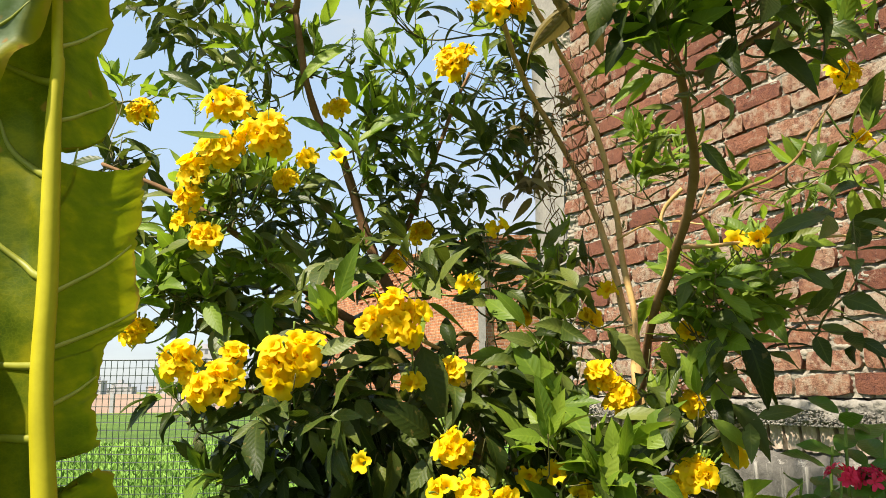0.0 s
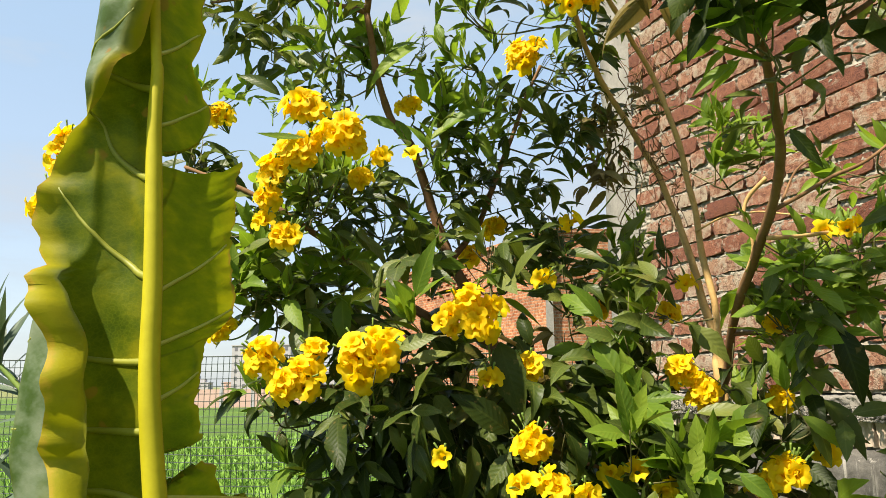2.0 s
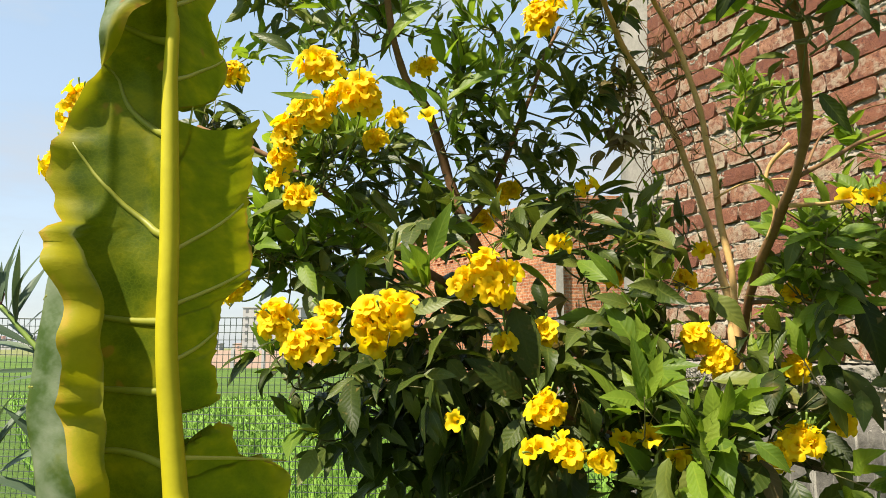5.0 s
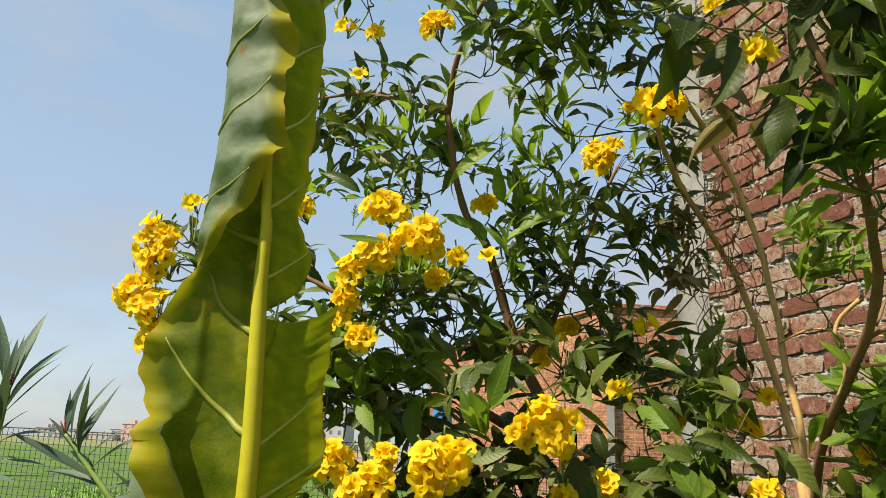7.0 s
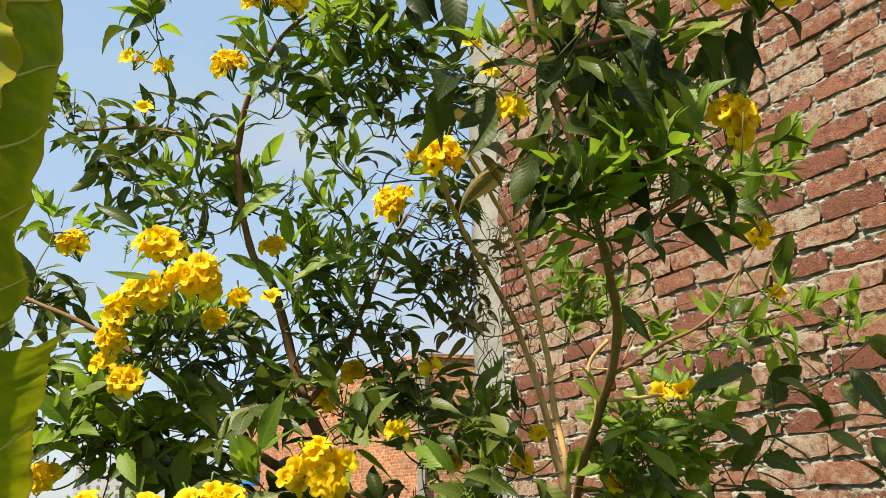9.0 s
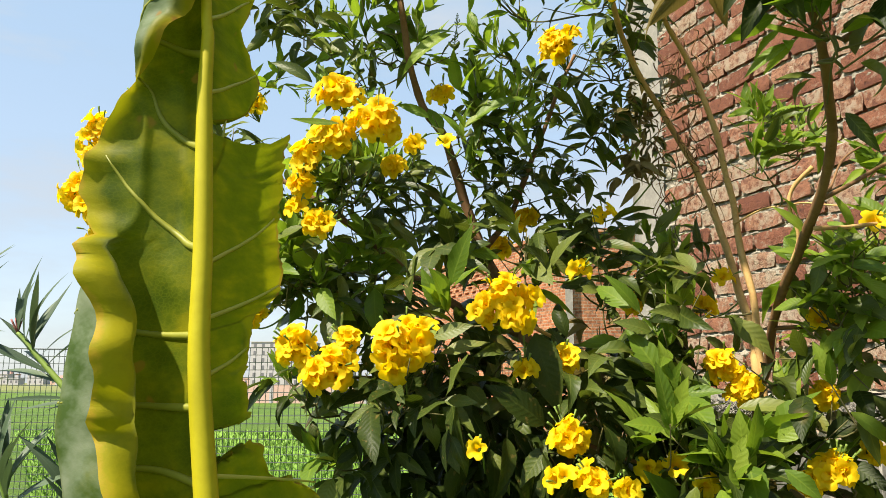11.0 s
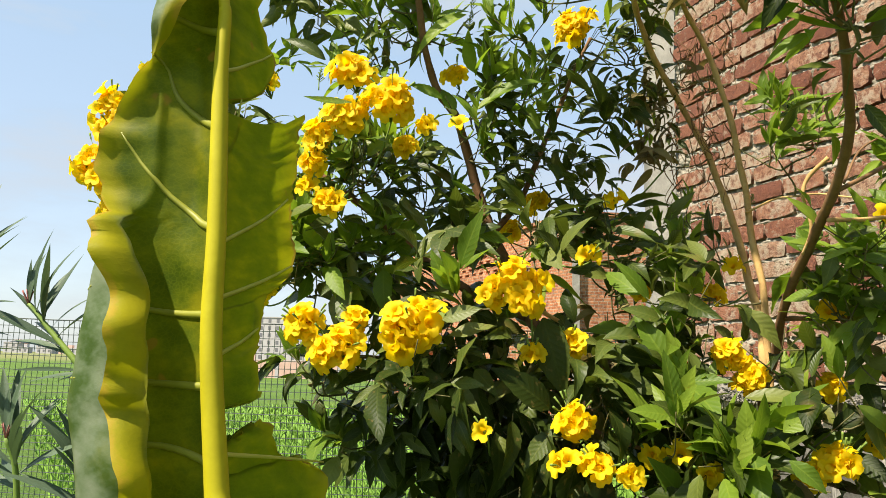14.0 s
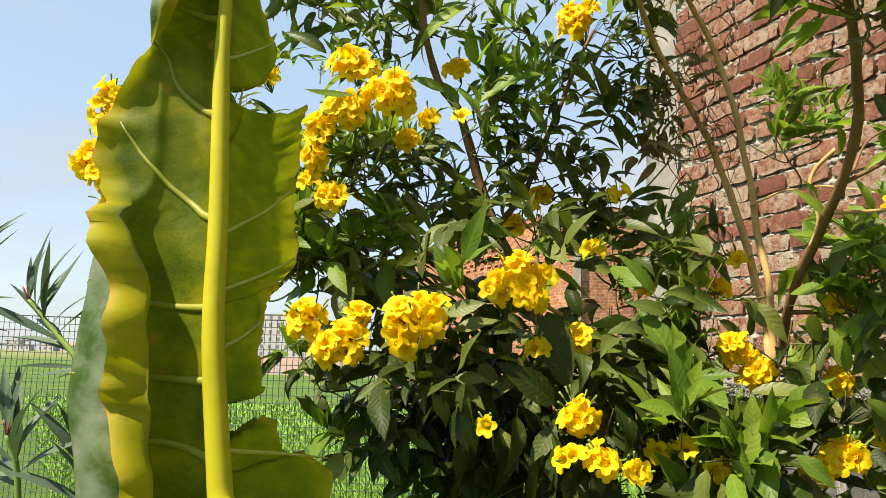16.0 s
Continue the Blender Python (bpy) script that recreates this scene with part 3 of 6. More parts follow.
    for j in range(nz + 1):
        z = TOP * j / nz
        for x, y in ((WALL_FAR + 0.002, 0.0), (WALL_FAR + 0.09, -0.012), (WALL_FAR + 0.17, -0.012), (WALL_FAR + 0.252, -0.008), (WALL_FAR + 0.258, 0.1), (WALL_FAR + 0.258, 0.25)):
            v.append((x + 0.008 * noise.noise((x * 9, y * 9, z * 7)), y + 0.009 * noise.noise((x * 12, z * 10, 4)), z))
    heap.add(v, [(j * 6 + i, j * 6 + i + 1, j * 6 + 7 + i, j * 6 + 6 + i) for j in range(nz) for i in range(5)])
    pillar = new("pillar_1", heap.mesh("pillar_1", PILLAR))
    pillar.matrix_basis = WALL
    tagged(pillar, "rough grey concrete corner pillar beside the brick wall", "pillar", kind="structure")
    return wall


def brick_mesh(length, height, seed, depth=0.05):
    """One worn brick: a lumpy front with chipped rim, and sides with edges of their own running back into the wall."""
    rng = random.Random(seed)
    nx, nz = 6, 4
    v = []
    o = rng.uniform(0, 99)
    slope = rng.uniform(-0.003, 0.003)
    for j in range(nz):
        for i in range(nx):
            a, b = i / (nx - 1) - 0.5, j / (nz - 1) - 0.5
            rim = i in (0, nx - 1) or j in (0, nz - 1)
            x, z = a * length, b * height
            x += 0.008 * noise.noise((o, a * 5, b * 5))
            z += 0.009 * noise.noise((o + 7, a * 7, b * 5))
            y = -0.005 + slope * a * 2 + 0.006 * noise.noise((o + 3, a * 6, b * 4)) + (0.0015 if rim else 0)
            if i in (0, nx - 1) and j in (0, nz - 1):
                x, z = x * rng.uniform(0.92, 1.0), z * rng.uniform(0.82, 1.0)
            v.append((x, y, z))
    f = [(j * nx + i, j * nx + i + 1, (j + 1) * nx + i + 1, (j + 1) * nx + i) for j in range(nz - 1) for i in range(nx - 1)]
    ring = [i for i in range(nx)] + [j * nx + nx - 1 for j in range(1, nz)] + [(nz - 1) * nx + i for i in range(nx - 2, -1, -1)] + [j * nx for j in range(nz - 2, 0, -1)]
    b, n = len(v), len(ring)
    v += [v[i] for i in ring] + [(v[i][0], depth, v[i][2]) for i in ring]
    f += [(b + k, b + n + k, b + n + (k + 1) % n, b + (k + 1) % n) for k in range(n)]
    return v, f


def lay_bricks(wall):
    rng = random.Random(21)
    long_shapes = [brick_mesh(0.198, 0.065, k) for k in range(12)]
    short_shapes = [brick_mesh(0.092, 0.065, 50 + k) for k in range(6)]
    long_data = [mesh("brick", v, f, BRICK, None, True) for v, f in long_shapes]
    short_data = [mesh("brick", v, f, BRICK, None, True) for v, f in short_shapes]
    rest = Heap()
    made = 0
    for row in range(int((TOP - FIRST) / COURSE)):
        z = FIRST + (row + 0.5) * COURSE
        x = WALL_FAR - rng.choice((0.0, 0.05, 0.1))
        while x > WALL_NEAR + 0.2:
            short = rng.random() < (0.10 if row % 6 else 0.4)
            length = 0.094 if short else 0.200
            k = rng.randrange(6 if short else 12)
            m = Matrix.Translation((x - length / 2, rng.uniform(-0.007, 0.005), z + rng.uniform(-0.004, 0.004))) @ Matrix.Rotation(rng.uniform(-0.022, 0.022), 4, "Y") @ Matrix.Rotation(rng.uniform(-0.02, 0.02), 4, "Z")
            if -0.35 < x < 1.95 and z < 3.2 and made < 300:
                attach("brick", (short_data if short else long_data)[k], wall, WALL @ m)
                made += 1
            else:
                v, f = (short_shapes if short else long_shapes)[k]
                rest.add([m @ Vector(p) for p in v], f)
            x -= length + rng.uniform(0.004, 0.014)
    attach("brickwork", rest.mesh("brickwork", BRICK, True), wall, WALL, "", "stuff")
    upright = [mesh("brick", *brick_mesh(0.052, 0.088, 80 + k), BRICK_WASHED) for k in range(5)]
    x = WALL_FAR
    while x > -1.0:
        attach("brick", upright[rng.randrange(5)], wall, WALL @ Matrix.Translation((x - 0.03, 0.012, 1.299)) @ Matrix.Rotation(rng.uniform(-0.05, 0.05), 4, "Y"), "cement-washed brick on edge")
        x -= 0.066


BRICK_WASHED = plain("cement washed brick", [(0.25, (0.26, 0.19, 0.14)), (0.5, (0.40, 0.31, 0.235)), (0.75, (0.50, 0.42, 0.335))], 7, 0.92, 0.8, 0.006, 60, "Object")
wall_one = brick_wall()

# ---- yellow flowering shrubs ----
def flower_shape(openness=1.0, seed=0):
    """A trumpet flower: tube, flared throat, five ruffled lobes; its mouth to +y, one unit long."""
    rng = random.Random(seed)
    sides = 20
    rings = [(0.0, 0.05), (0.18, 0.10), (0.46, 0.20), (0.72, 0.29), (0.86, 0.36), (0.94, 0.46 + 0.05 * openness), (0.96, 0.60 + 0.10 * openness)]
    v, uv = [], []
    for j, (y, r) in enumerate(rings):
        flare = max(0, j - 3) / 3
        for k in range(sides):
            a = 2 * math.pi * k / sides
            lobe = abs(math.cos(2.5 * a))
            rr = r * (1 + flare * (0.40 * lobe ** 0.55 - 0.20))
            yy = y - flare * flare * (0.10 * lobe - 0.05) + flare * 0.03 * math.sin(7 * a + rng.uniform(-0.5, 0.5)) + flare * rng.uniform(-0.015, 0.015)
            v.append((rr * math.cos(a), yy, rr * math.sin(a)))
            uv.append((k / sides, j / (len(rings) - 1)))
    f = [(j * sides + k, j * sides + (k + 1) % sides, (j + 1) * sides + (k + 1) % sides, (j + 1) * sides + k) for j in range(len(rings) - 1) for k in range(sides)]
    return v, f, uv


FLOWERS = [mesh("flower", *flower_shape(o, k)[:2], PETAL_YELLOW, flower_shape(o, k)[2], True) for k, o in enumerate((1.0, 0.8, 1.15, 0.6))]


def flower_cluster(shrub, place, radius, count, rng, wood):
    place = Vector(place)
    face = Vector((rng.uniform(-0.35, 0.15), -0.75, rng.uniform(0.2, 0.5))).normalized()
    heap = Heap()
    root = place - face * radius * 0.9 + Vector((0, 0, -0.25 * radius))
    near = Vector(wood[int(np.argmin(((wood - np.array(root)) ** 2).sum(1)))])
    v, f, u = tube(smooth_line([near, (near + root) / 2 + Vector((0, 0, -0.12 * (near - root).length)), root, place - face * 0.3 * radius], 4), 0.0024, 0.0016, 5)
    heap.add(v, f, u)
    size = 0.031 if radius > 0.045 else 0.028 if count > 2 else 0.030
    spots = []
    count = round(count * 2.0) if count > 3 else count
    wide = rng.uniform(0.85, 1.2)
    loose = count > 8
    heads = [Vector((rng.uniform(-1, 1), rng.uniform(-0.4, 0.4), rng.uniform(-0.8, 0.8))).normalized() * radius * 0.34 for _ in range(4)]
    for i in range(count):
        if count == 1:
            d = face
        else:
            up = 1 - (i + 0.5) / count * 1.15
            a = i * 2.39996 + rng.uniform(-0.3, 0.3)
            side = math.sqrt(max(0, 1 - up * up))
            e1 = face.orthogonal().normalized()
            e2 = face.cross(e1)
            d = (face * up + e1 * side * math.cos(a) + e2 * side * math.sin(a)).normalized()
        reach = max(radius * rng.uniform(0.55, 1.0) - 0.019, 0.0) if count > 1 else 0.0
        mouth = place + Vector((d.x * wide, d.y * 0.8, d.z / wide)) * reach * (0.82 if loose else 1) + (heads[i % 4] if loose else Vector())
        # the mouths of the flowers turn outward and a little to the light
        way = (d * 0.8 + face * 0.35 + Vector((rng.uniform(-0.45, 0.45), -0.1, rng.uniform(-0.35, 0.45)))).normalized()
        spots.append((mouth - way * size * 0.35, way))
    for start, way in spots:
        v, f, u = tube([root, (root + start) / 2 + Vector((0, 0, -0.004)), start], 0.0012, 0.001, 4)
        heap.add(v, f, u)
        v, f, u = tube([start - way * 0.002, start + way * 0.004, start + way * 0.010], 0.0022, 0.0036, 6)
        heap.add(v, f, u)
    for i in range(3 + count // 5):
        d = Vector((rng.uniform(-1, 1), rng.uniform(-0.6, 0.3), rng.uniform(0.0, 1.2))).normalized()
        tip = place + d * radius * rng.uniform(0.8, 1.15)
        v, f, u = tube([root, (root + tip) / 2, tip], 0.0012, 0.0008, 4)
        heap.add(v, f, u)
        v, f, u = tube([tip, tip + d * 0.005, tip + d * 0.012, tip + d * 0.016], 0.0014, 0.0026, 5)
        heap.add(v, f, u)
    cluster = attach("flower_head", heap.mesh("flower_head", STALK_GREEN), shrub, None, "cluster of yellow trumpet flowers on green stalks")
    for start, way in spots:
        m = Matrix.Translation(start) @ frame_from(way, (rng.uniform(-1, 1), 0.1, 1)) @ Matrix.Rotation(rng.uniform(0, 6.28), 4, "Y") @ Matrix.Scale(size * rng.uniform(0.88, 1.1), 4)
        attach("flower", FLOWERS[rng.choice((0, 0, 1, 2, 2, 3))], cluster, m)


LEAF_SHAPES = [leaf_shape(0.21, 14, 0.25, 0.35, 0.08, 0.42), leaf_shape(0.18, 14, 0.35, 0.6, 0.08, 0.40, 0.35), leaf_shape(0.225, 14, 0.15, 0.2, 0.08, 0.43, -0.3), leaf_shape(0.19, 14, 0.4, 0.85, 0.08, 0.41, 0.2, 0.25), leaf_shape(0.20, 14, 0.25, 0.45, 0.08, 0.44, 0.0, 0.3),
               leaf_shape(0.15, 14, 0.3, 0.35, 0.08, 0.42, 0.2), leaf_shape(0.125, 14, 0.35, 0.6, 0.08, 0.4, 0.4), leaf_shape(0.165, 14, 0.2, 0.15, 0.08, 0.44, -0.3, 0.2), leaf_shape(0.105, 14, 0.3, -0.2, 0.07, 0.45, 0.15), leaf_shape(0.16, 14, 0.45, 1.1, 0.08, 0.42, 0.5, 0.3)]
LEAF_DATA = [[mesh("leaf", v, f, mat, u, True) for v, f, u in LEAF_SHAPES] for mat in (LEAF_MATURE, LEAF_YOUNG, LEAF_DRY, LEAF_SHADED)]


def sprig_leaves(base, way, tone, size, rng):
    """Leaflets of one shoot: pairs of divided leaves and, on a young shoot, a tuft of narrow leaves at its tip. Shoots of size 1.35 and above hang heavy, large, undivided leaves."""
    way = Vector(way).normalized()
    out = []
    young = rng.random() < tone
    heavy = size >= 1.35
    shoot = 0.085 * size
    for node in range(2):
        at = base + way * shoot * (0.3 + 0.6 * node)
        e1 = way.orthogonal().normalized()
        e1.rotate(Matrix.Rotation(rng.uniform(0, 6.28), 3, way))
        for sgn in (-1, 1):
            stem = (e1 * sgn * 0.85 + way * 0.5 + Vector((0, 0, -0.1))).normalized()
            leaflets = 1 if heavy else rng.choice((1, 1, 3))
            for k in range(leaflets):
                turn = stem.cross(Vector((0, 0, 1)))
                turn = turn.normalized() if turn.length > 0.1 else way.orthogonal()
                d = stem if k == 0 else (stem * 0.65 + turn * (1 if k == 1 else -1) * 0.85).normalized()
                p = at + stem * size * (0.012 if leaflets == 1 else 0.034 if k == 0 else 0.026)
                sink = rng.uniform(-0.25, 0.45) if young else rng.uniform(-0.95, 0.2)
                d = (d + Vector((rng.uniform(-0.2, 0.2), rng.uniform(-0.3, 0.15), sink))).normalized()
                up = Vector((rng.uniform(-0.9, 0.7), rng.uniform(-1.1, 0.3), rng.uniform(0.35, 1.1)))
                length = size * rng.triangular(0.05, 0.12, 0.08) * (1.0 if k == 0 else 0.82)
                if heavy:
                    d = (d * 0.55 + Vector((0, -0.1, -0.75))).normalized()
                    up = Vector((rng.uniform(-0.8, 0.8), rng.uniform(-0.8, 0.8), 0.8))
                    # hanging leaves take the green darkened to stand in for shade
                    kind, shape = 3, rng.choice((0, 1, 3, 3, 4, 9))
                elif tone < 0:
                    kind, shape = 2, rng.choice((1, 3, 6, 9))
                elif young and rng.random() < 0.88:
                    kind, shape = 1, rng.choice((0, 2, 4, 0, 7, 2) if p.z < 1.75 else (5, 5, 0, 7, 8, 6))
                else:
                    # low down, some leaves get the darker green as painted shade under the crown
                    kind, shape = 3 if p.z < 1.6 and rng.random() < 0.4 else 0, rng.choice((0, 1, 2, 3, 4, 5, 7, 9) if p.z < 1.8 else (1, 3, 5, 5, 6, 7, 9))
                out.append((Matrix.Translation(p) @ frame_from(d, up) @ Matrix.Scale(length, 4), kind, shape))
    if young:
        for k in range(5):
            d = (way * 0.6 + Vector((rng.uniform(-0.6, 0.6), rng.uniform(-0.5, 0.4), rng.uniform(0.3, 1.0)))).normalized()
            up = Vector((rng.uniform(-0.8, 0.4), rng.uniform(-1.2, -0.2), 0.6))
            out.append((Matrix.Translation(base + way * shoot * rng.uniform(0.75, 1.0)) @ frame_from(d, up) @ Matrix.Scale(size * rng.triangular(0.03, 0.095, 0.055), 4), 1, rng.choice((0, 5, 7, 5) if base.z < 1.75 else (5, 6, 7, 8, 8))))
    return out


def shrub(place, label, limbs, clusters, regions, seed, clear=()):
    """limbs: (points, thick, thin, bark, name); clusters: (x, y, z, radius, flowers); regions: (x, y, z, half width, half height, shoots, share of young, size)."""
    rng = random.Random(seed)
    base = thing("flowering_shrub", place, label, "shrub")
    wood = []
    for points, thick, thin, bark, name in limbs:
        line = smooth_line(points, 7)
        line = line + np.array([[0.006 * noise.noise((p[0] * 9 + k, p[1] * 9, p[2] * 9)) for k in (0, 30, 60)] for p in line])
        wood.append(line)
        v, f, u = tube(line, thick, thin, 9, 0.09, rng)
        attach(name, mesh(name, v, f, bark, u, True), base, None)
    wood = np.concatenate(wood)
    twigs, leaves, starts = Heap(), [], []
    for x, y, z, half, high, shoots, tone, size in regions:
        for i in range(shoots):
            while True:
                a = [rng.uniform(-1, 1) for _ in range(3)]
                if sum(c * c for c in a) < 1:
                    break
            starts.append((Vector((x + a[0] * half, y + a[1] * min(half, 0.14), z + a[2] * high)), tone, size))
    # each shoot springs from the nearest wood or from a shoot already grown
    starts.sort(key=lambda q: float(((wood - np.array(q[0])) ** 2).sum(1).min()))
    for p, tone, size in starts:
        away = ((wood - np.array(p)) ** 2).sum(1) + np.where(wood[:, 2] > p.z + 0.05, 0.05, 0)
        near = Vector(wood[int(np.argmin(away))])
        way = (p - near).normalized() * 0.6 + Vector((rng.uniform(-0.5, 0.5), rng.uniform(-0.6, 0.3), rng.uniform(0.1, 0.9)))
        leaves += sprig_leaves(p, way, tone, size, rng)
        mid = (p + near) / 2 + Vector((rng.uniform(-0.02, 0.02), rng.uniform(-0.02, 0.02), -0.1 * (p - near).length))
        v, f, u = tube(smooth_line([near, mid, p, p + way.normalized() * 0.085 * size], 3), 0.0026, 0.0011, 5)
        twigs.add(v, f, u)
        wood = np.vstack([wood, np.array(mid)[None], np.array(p)[None]])
    attach("twig_growth", twigs.mesh("twig_growth", TWIG), base, None, "", "stuff")
    for c in clusters:
        flower_cluster(base, c[:3], c[3], c[4], rng, wood)
    # flower heads stand clear of the leaves on the garden side, and leaves keep off the bare stems
    keep = []
    garden = np.array((0.0, 0.12, 1.45))
    heads = np.array([c[:3] for c in ALL_HEADS]) - garden
    sizes = np.array([c[3] for c in ALL_HEADS])
    far = np.linalg.norm(heads, axis=1)
    bare = np.array([p for points in clear for p in smooth_line(points, 14)]) - garden if clear else np.zeros((1, 3))
    bare_far = np.linalg.norm(bare, axis=1)
    for q in leaves:
        c = np.array(q[0] @ Vector((0, 0.5, 0))) - garden
        d = np.linalg.norm(c)
        side = np.linalg.norm(heads / far[:, None] * d - c, axis=1)
        if np.any((side < (sizes + 0.018) * d / far) & (d < far + 0.02)):
            continue
        if clear and np.any((np.linalg.norm(bare / bare_far[:, None] * d - c, axis=1) < 0.036 * d / bare_far) & (d < bare_far)):
            continue
        keep.append(q)
    leaves = keep
    leaves.sort(key=lambda q: q[0].translation.y)
    for m, young, k in leaves[:300]:
        attach("leaf", LEAF_DATA[young][k], base, m)
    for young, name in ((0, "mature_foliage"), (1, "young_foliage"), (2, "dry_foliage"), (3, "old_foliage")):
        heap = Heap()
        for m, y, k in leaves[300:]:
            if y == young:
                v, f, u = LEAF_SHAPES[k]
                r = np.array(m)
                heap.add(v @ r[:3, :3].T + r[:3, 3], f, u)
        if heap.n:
            attach(name, heap.mesh(name, (LEAF_MATURE, LEAF_YOUNG, LEAF_DRY, LEAF_SHADED)[young]), base, None, "", "stuff")
    return base


CLUSTERS_MIDDLE = [
    (-0.082, 1.585, 1.604, 0.062, 17),
    (-0.263, 1.529, 1.522, 0.061, 17),
    (-0.47, 1.557, 1.523, 0.045, 9),
    (-0.408, 1.557, 1.488, 0.047, 10),
    (-0.38, 1.576, 1.541, 0.028, 4),
    (-0.025, 2.065, 1.887, 0.033, 5),
    (-0.631, 1.745, 1.599, 0.034, 6),
    (0.077, 1.745, 1.698, 0.018, 2),
    (-0.041, 1.604, 1.486, 0.024, 3),
    (0.035, 1.632, 1.505, 0.029, 4),
    (0.033, 1.557, 1.369, 0.038, 8),
    (0.018, 1.51, 1.298, 0.03, 3),
    (0.074, 1.51, 1.295, 0.034, 4),
    (-0.125, 1.51, 1.348, 0.016, 1),
    (0.124, 1.51, 1.281, 0.022, 3),
]
CLUSTERS_LEFT = [
    (-0.418, 1.604, 2.049, 0.047, 8),
    (-0.328, 1.557, 1.978, 0.049, 10),
    (-0.407, 1.557, 1.934, 0.047, 9),
    (-0.461, 1.557, 1.897, 0.038, 6),
    (-0.479, 1.557, 1.849, 0.029, 4),
    (-0.484, 1.557, 1.8, 0.022, 3),
    (-0.436, 1.557, 1.766, 0.031, 5),
    (-0.723, 1.933, 2.162, 0.043, 5),
    (-0.233, 1.933, 2.173, 0.037, 4),
    (-0.317, 1.698, 1.923, 0.027, 4),
    (-0.277, 1.745, 1.986, 0.025, 3),
    (-0.203, 1.745, 1.981, 0.016, 1),
]
CLUSTERS_FAR_LEFT = [
    (-1.016, 1.745, 2.027, 0.059, 8),
    (-0.99, 1.726, 1.961, 0.049, 6),
    (-1.035, 1.726, 1.9, 0.052, 6),
    (-0.994, 1.726, 1.852, 0.054, 7),
    (-0.961, 1.745, 1.793, 0.059, 8),
    (-0.882, 1.745, 1.812, 0.039, 5),
    (-0.93, 1.745, 2.117, 0.029, 2),
]
CLUSTERS_TOP = [
    (-0.358, 1.773, 2.6, 0.043, 10),
    (-0.245, 1.557, 2.659, 0.054, 12),
    (-0.19, 1.557, 2.648, 0.046, 9),
    (-0.109, 1.557, 2.73, 0.049, 10),
    (-0.01, 1.557, 2.731, 0.043, 8),
    (-0.078, 1.557, 2.825, 0.036, 3),
    (-0.596, 1.792, 2.612, 0.026, 2),
    (-0.519, 1.792, 2.592, 0.029, 3),
    (-0.552, 1.792, 2.469, 0.02, 1),
    (0.072, 2.06, 2.342, 0.063, 14),
    (0.16, 1.6, 2.28, 0.05, 8),
    (0.103, 1.67, 2.299, 0.027, 3),
    (0.227, 1.557, 2.546, 0.024, 2),
    (0.268, 1.557, 2.476, 0.02, 2),
]
CLUSTERS_RIGHT = [
    (0.667, 1.106, 2.386, 0.064, 20),
    (0.628, 1.181, 2.151, 0.048, 13),
    (0.446, 1.106, 2.384, 0.04, 4),
    (0.23, 1.106, 2.117, 0.027, 3),
    (0.923, 1.689, 2.157, 0.038, 5),
    (0.944, 1.689, 1.999, 0.022, 3),
    (0.61, 1.604, 1.757, 0.028, 2),
    (0.659, 1.604, 1.765, 0.03, 3),
    (0.368, 1.745, 1.5, 0.041, 7),
    (0.396, 1.745, 1.444, 0.041, 6),
    (0.233, 1.623, 1.309, 0.022, 1),
    (0.186, 1.623, 1.309, 0.02, 2),
    (0.492, 1.557, 1.307, 0.042, 8),
    (0.438, 1.557, 1.288, 0.027, 4),
    (0.518, 1.651, 1.441, 0.03, 4),
]
CLUSTERS_LOW_RIGHT = [
    (0.594, 1.651, 1.336, 0.018, 2),
    (0.522, 1.651, 1.582, 0.025, 3),
    (0.4, 2.027, 1.645, 0.037, 4),
    (0.446, 2.027, 1.717, 0.026, 2),
    (0.227, 2.027, 1.652, 0.029, 4),
    (-0.097, 2.074, 1.808, 0.033, 4),
    (0.177, 2.121, 1.902, 0.025, 2),
    (0.271, 1.557, 1.288, 0.019, 2),
]
TRUNK_LEFT = [(-0.328, 1.801, 2.371), (-0.289, 1.886, 2.163), (-0.224, 1.933, 2.054), (-0.178, 1.98, 1.897), (-0.138, 1.98, 1.781), (-0.05, 1.933, 1.594), (0.028, 1.886, 1.385)]
LIMB_TOP = [(-0.328, 1.801, 2.371), (-0.29, 1.726, 2.495), (-0.212, 1.651, 2.603), (-0.132, 1.604, 2.661)]
LIMB_FAR_LEFT = [(-0.328, 1.801, 2.371), (-0.397, 1.792, 2.39), (-0.529, 1.792, 2.423), (-0.708, 1.792, 2.409)]
LIMB_DIAGONAL = [(-0.05, 1.933, 1.581), (-0.141, 1.886, 1.612), (-0.267, 1.839, 1.681), (-0.349, 1.792, 1.753), (-0.454, 1.745, 1.835), (-0.582, 1.745, 1.913), (-0.744, 1.764, 1.985)]
LIMB_LOW_LEFT = [(-0.011, 1.933, 1.435), (-0.172, 1.952, 1.443), (-0.35, 1.895, 1.466), (-0.467, 1.801, 1.48), (-0.547, 1.745, 1.481)]
LIMB_CENTRE = [(0.003, 1.895, 1.436), (0.041, 1.792, 1.535), (-0.031, 1.67, 1.578), (-0.074, 1.613, 1.586)]
LIMB_BACK = [(-0.138, 1.98, 1.781), (-0.066, 2.027, 1.892), (-0.006, 2.027, 2.043), (0.056, 2.027, 2.198), (0.103, 2.027, 2.31)]
STEM_PALE_A = [(0.161, 1.792, 2.366), (0.254, 2.027, 2.277), (0.349, 2.121, 2.165), (0.441, 2.121, 1.955), (0.475, 2.074, 1.775), (0.491, 1.98, 1.577), (0.484, 1.933, 1.429)]
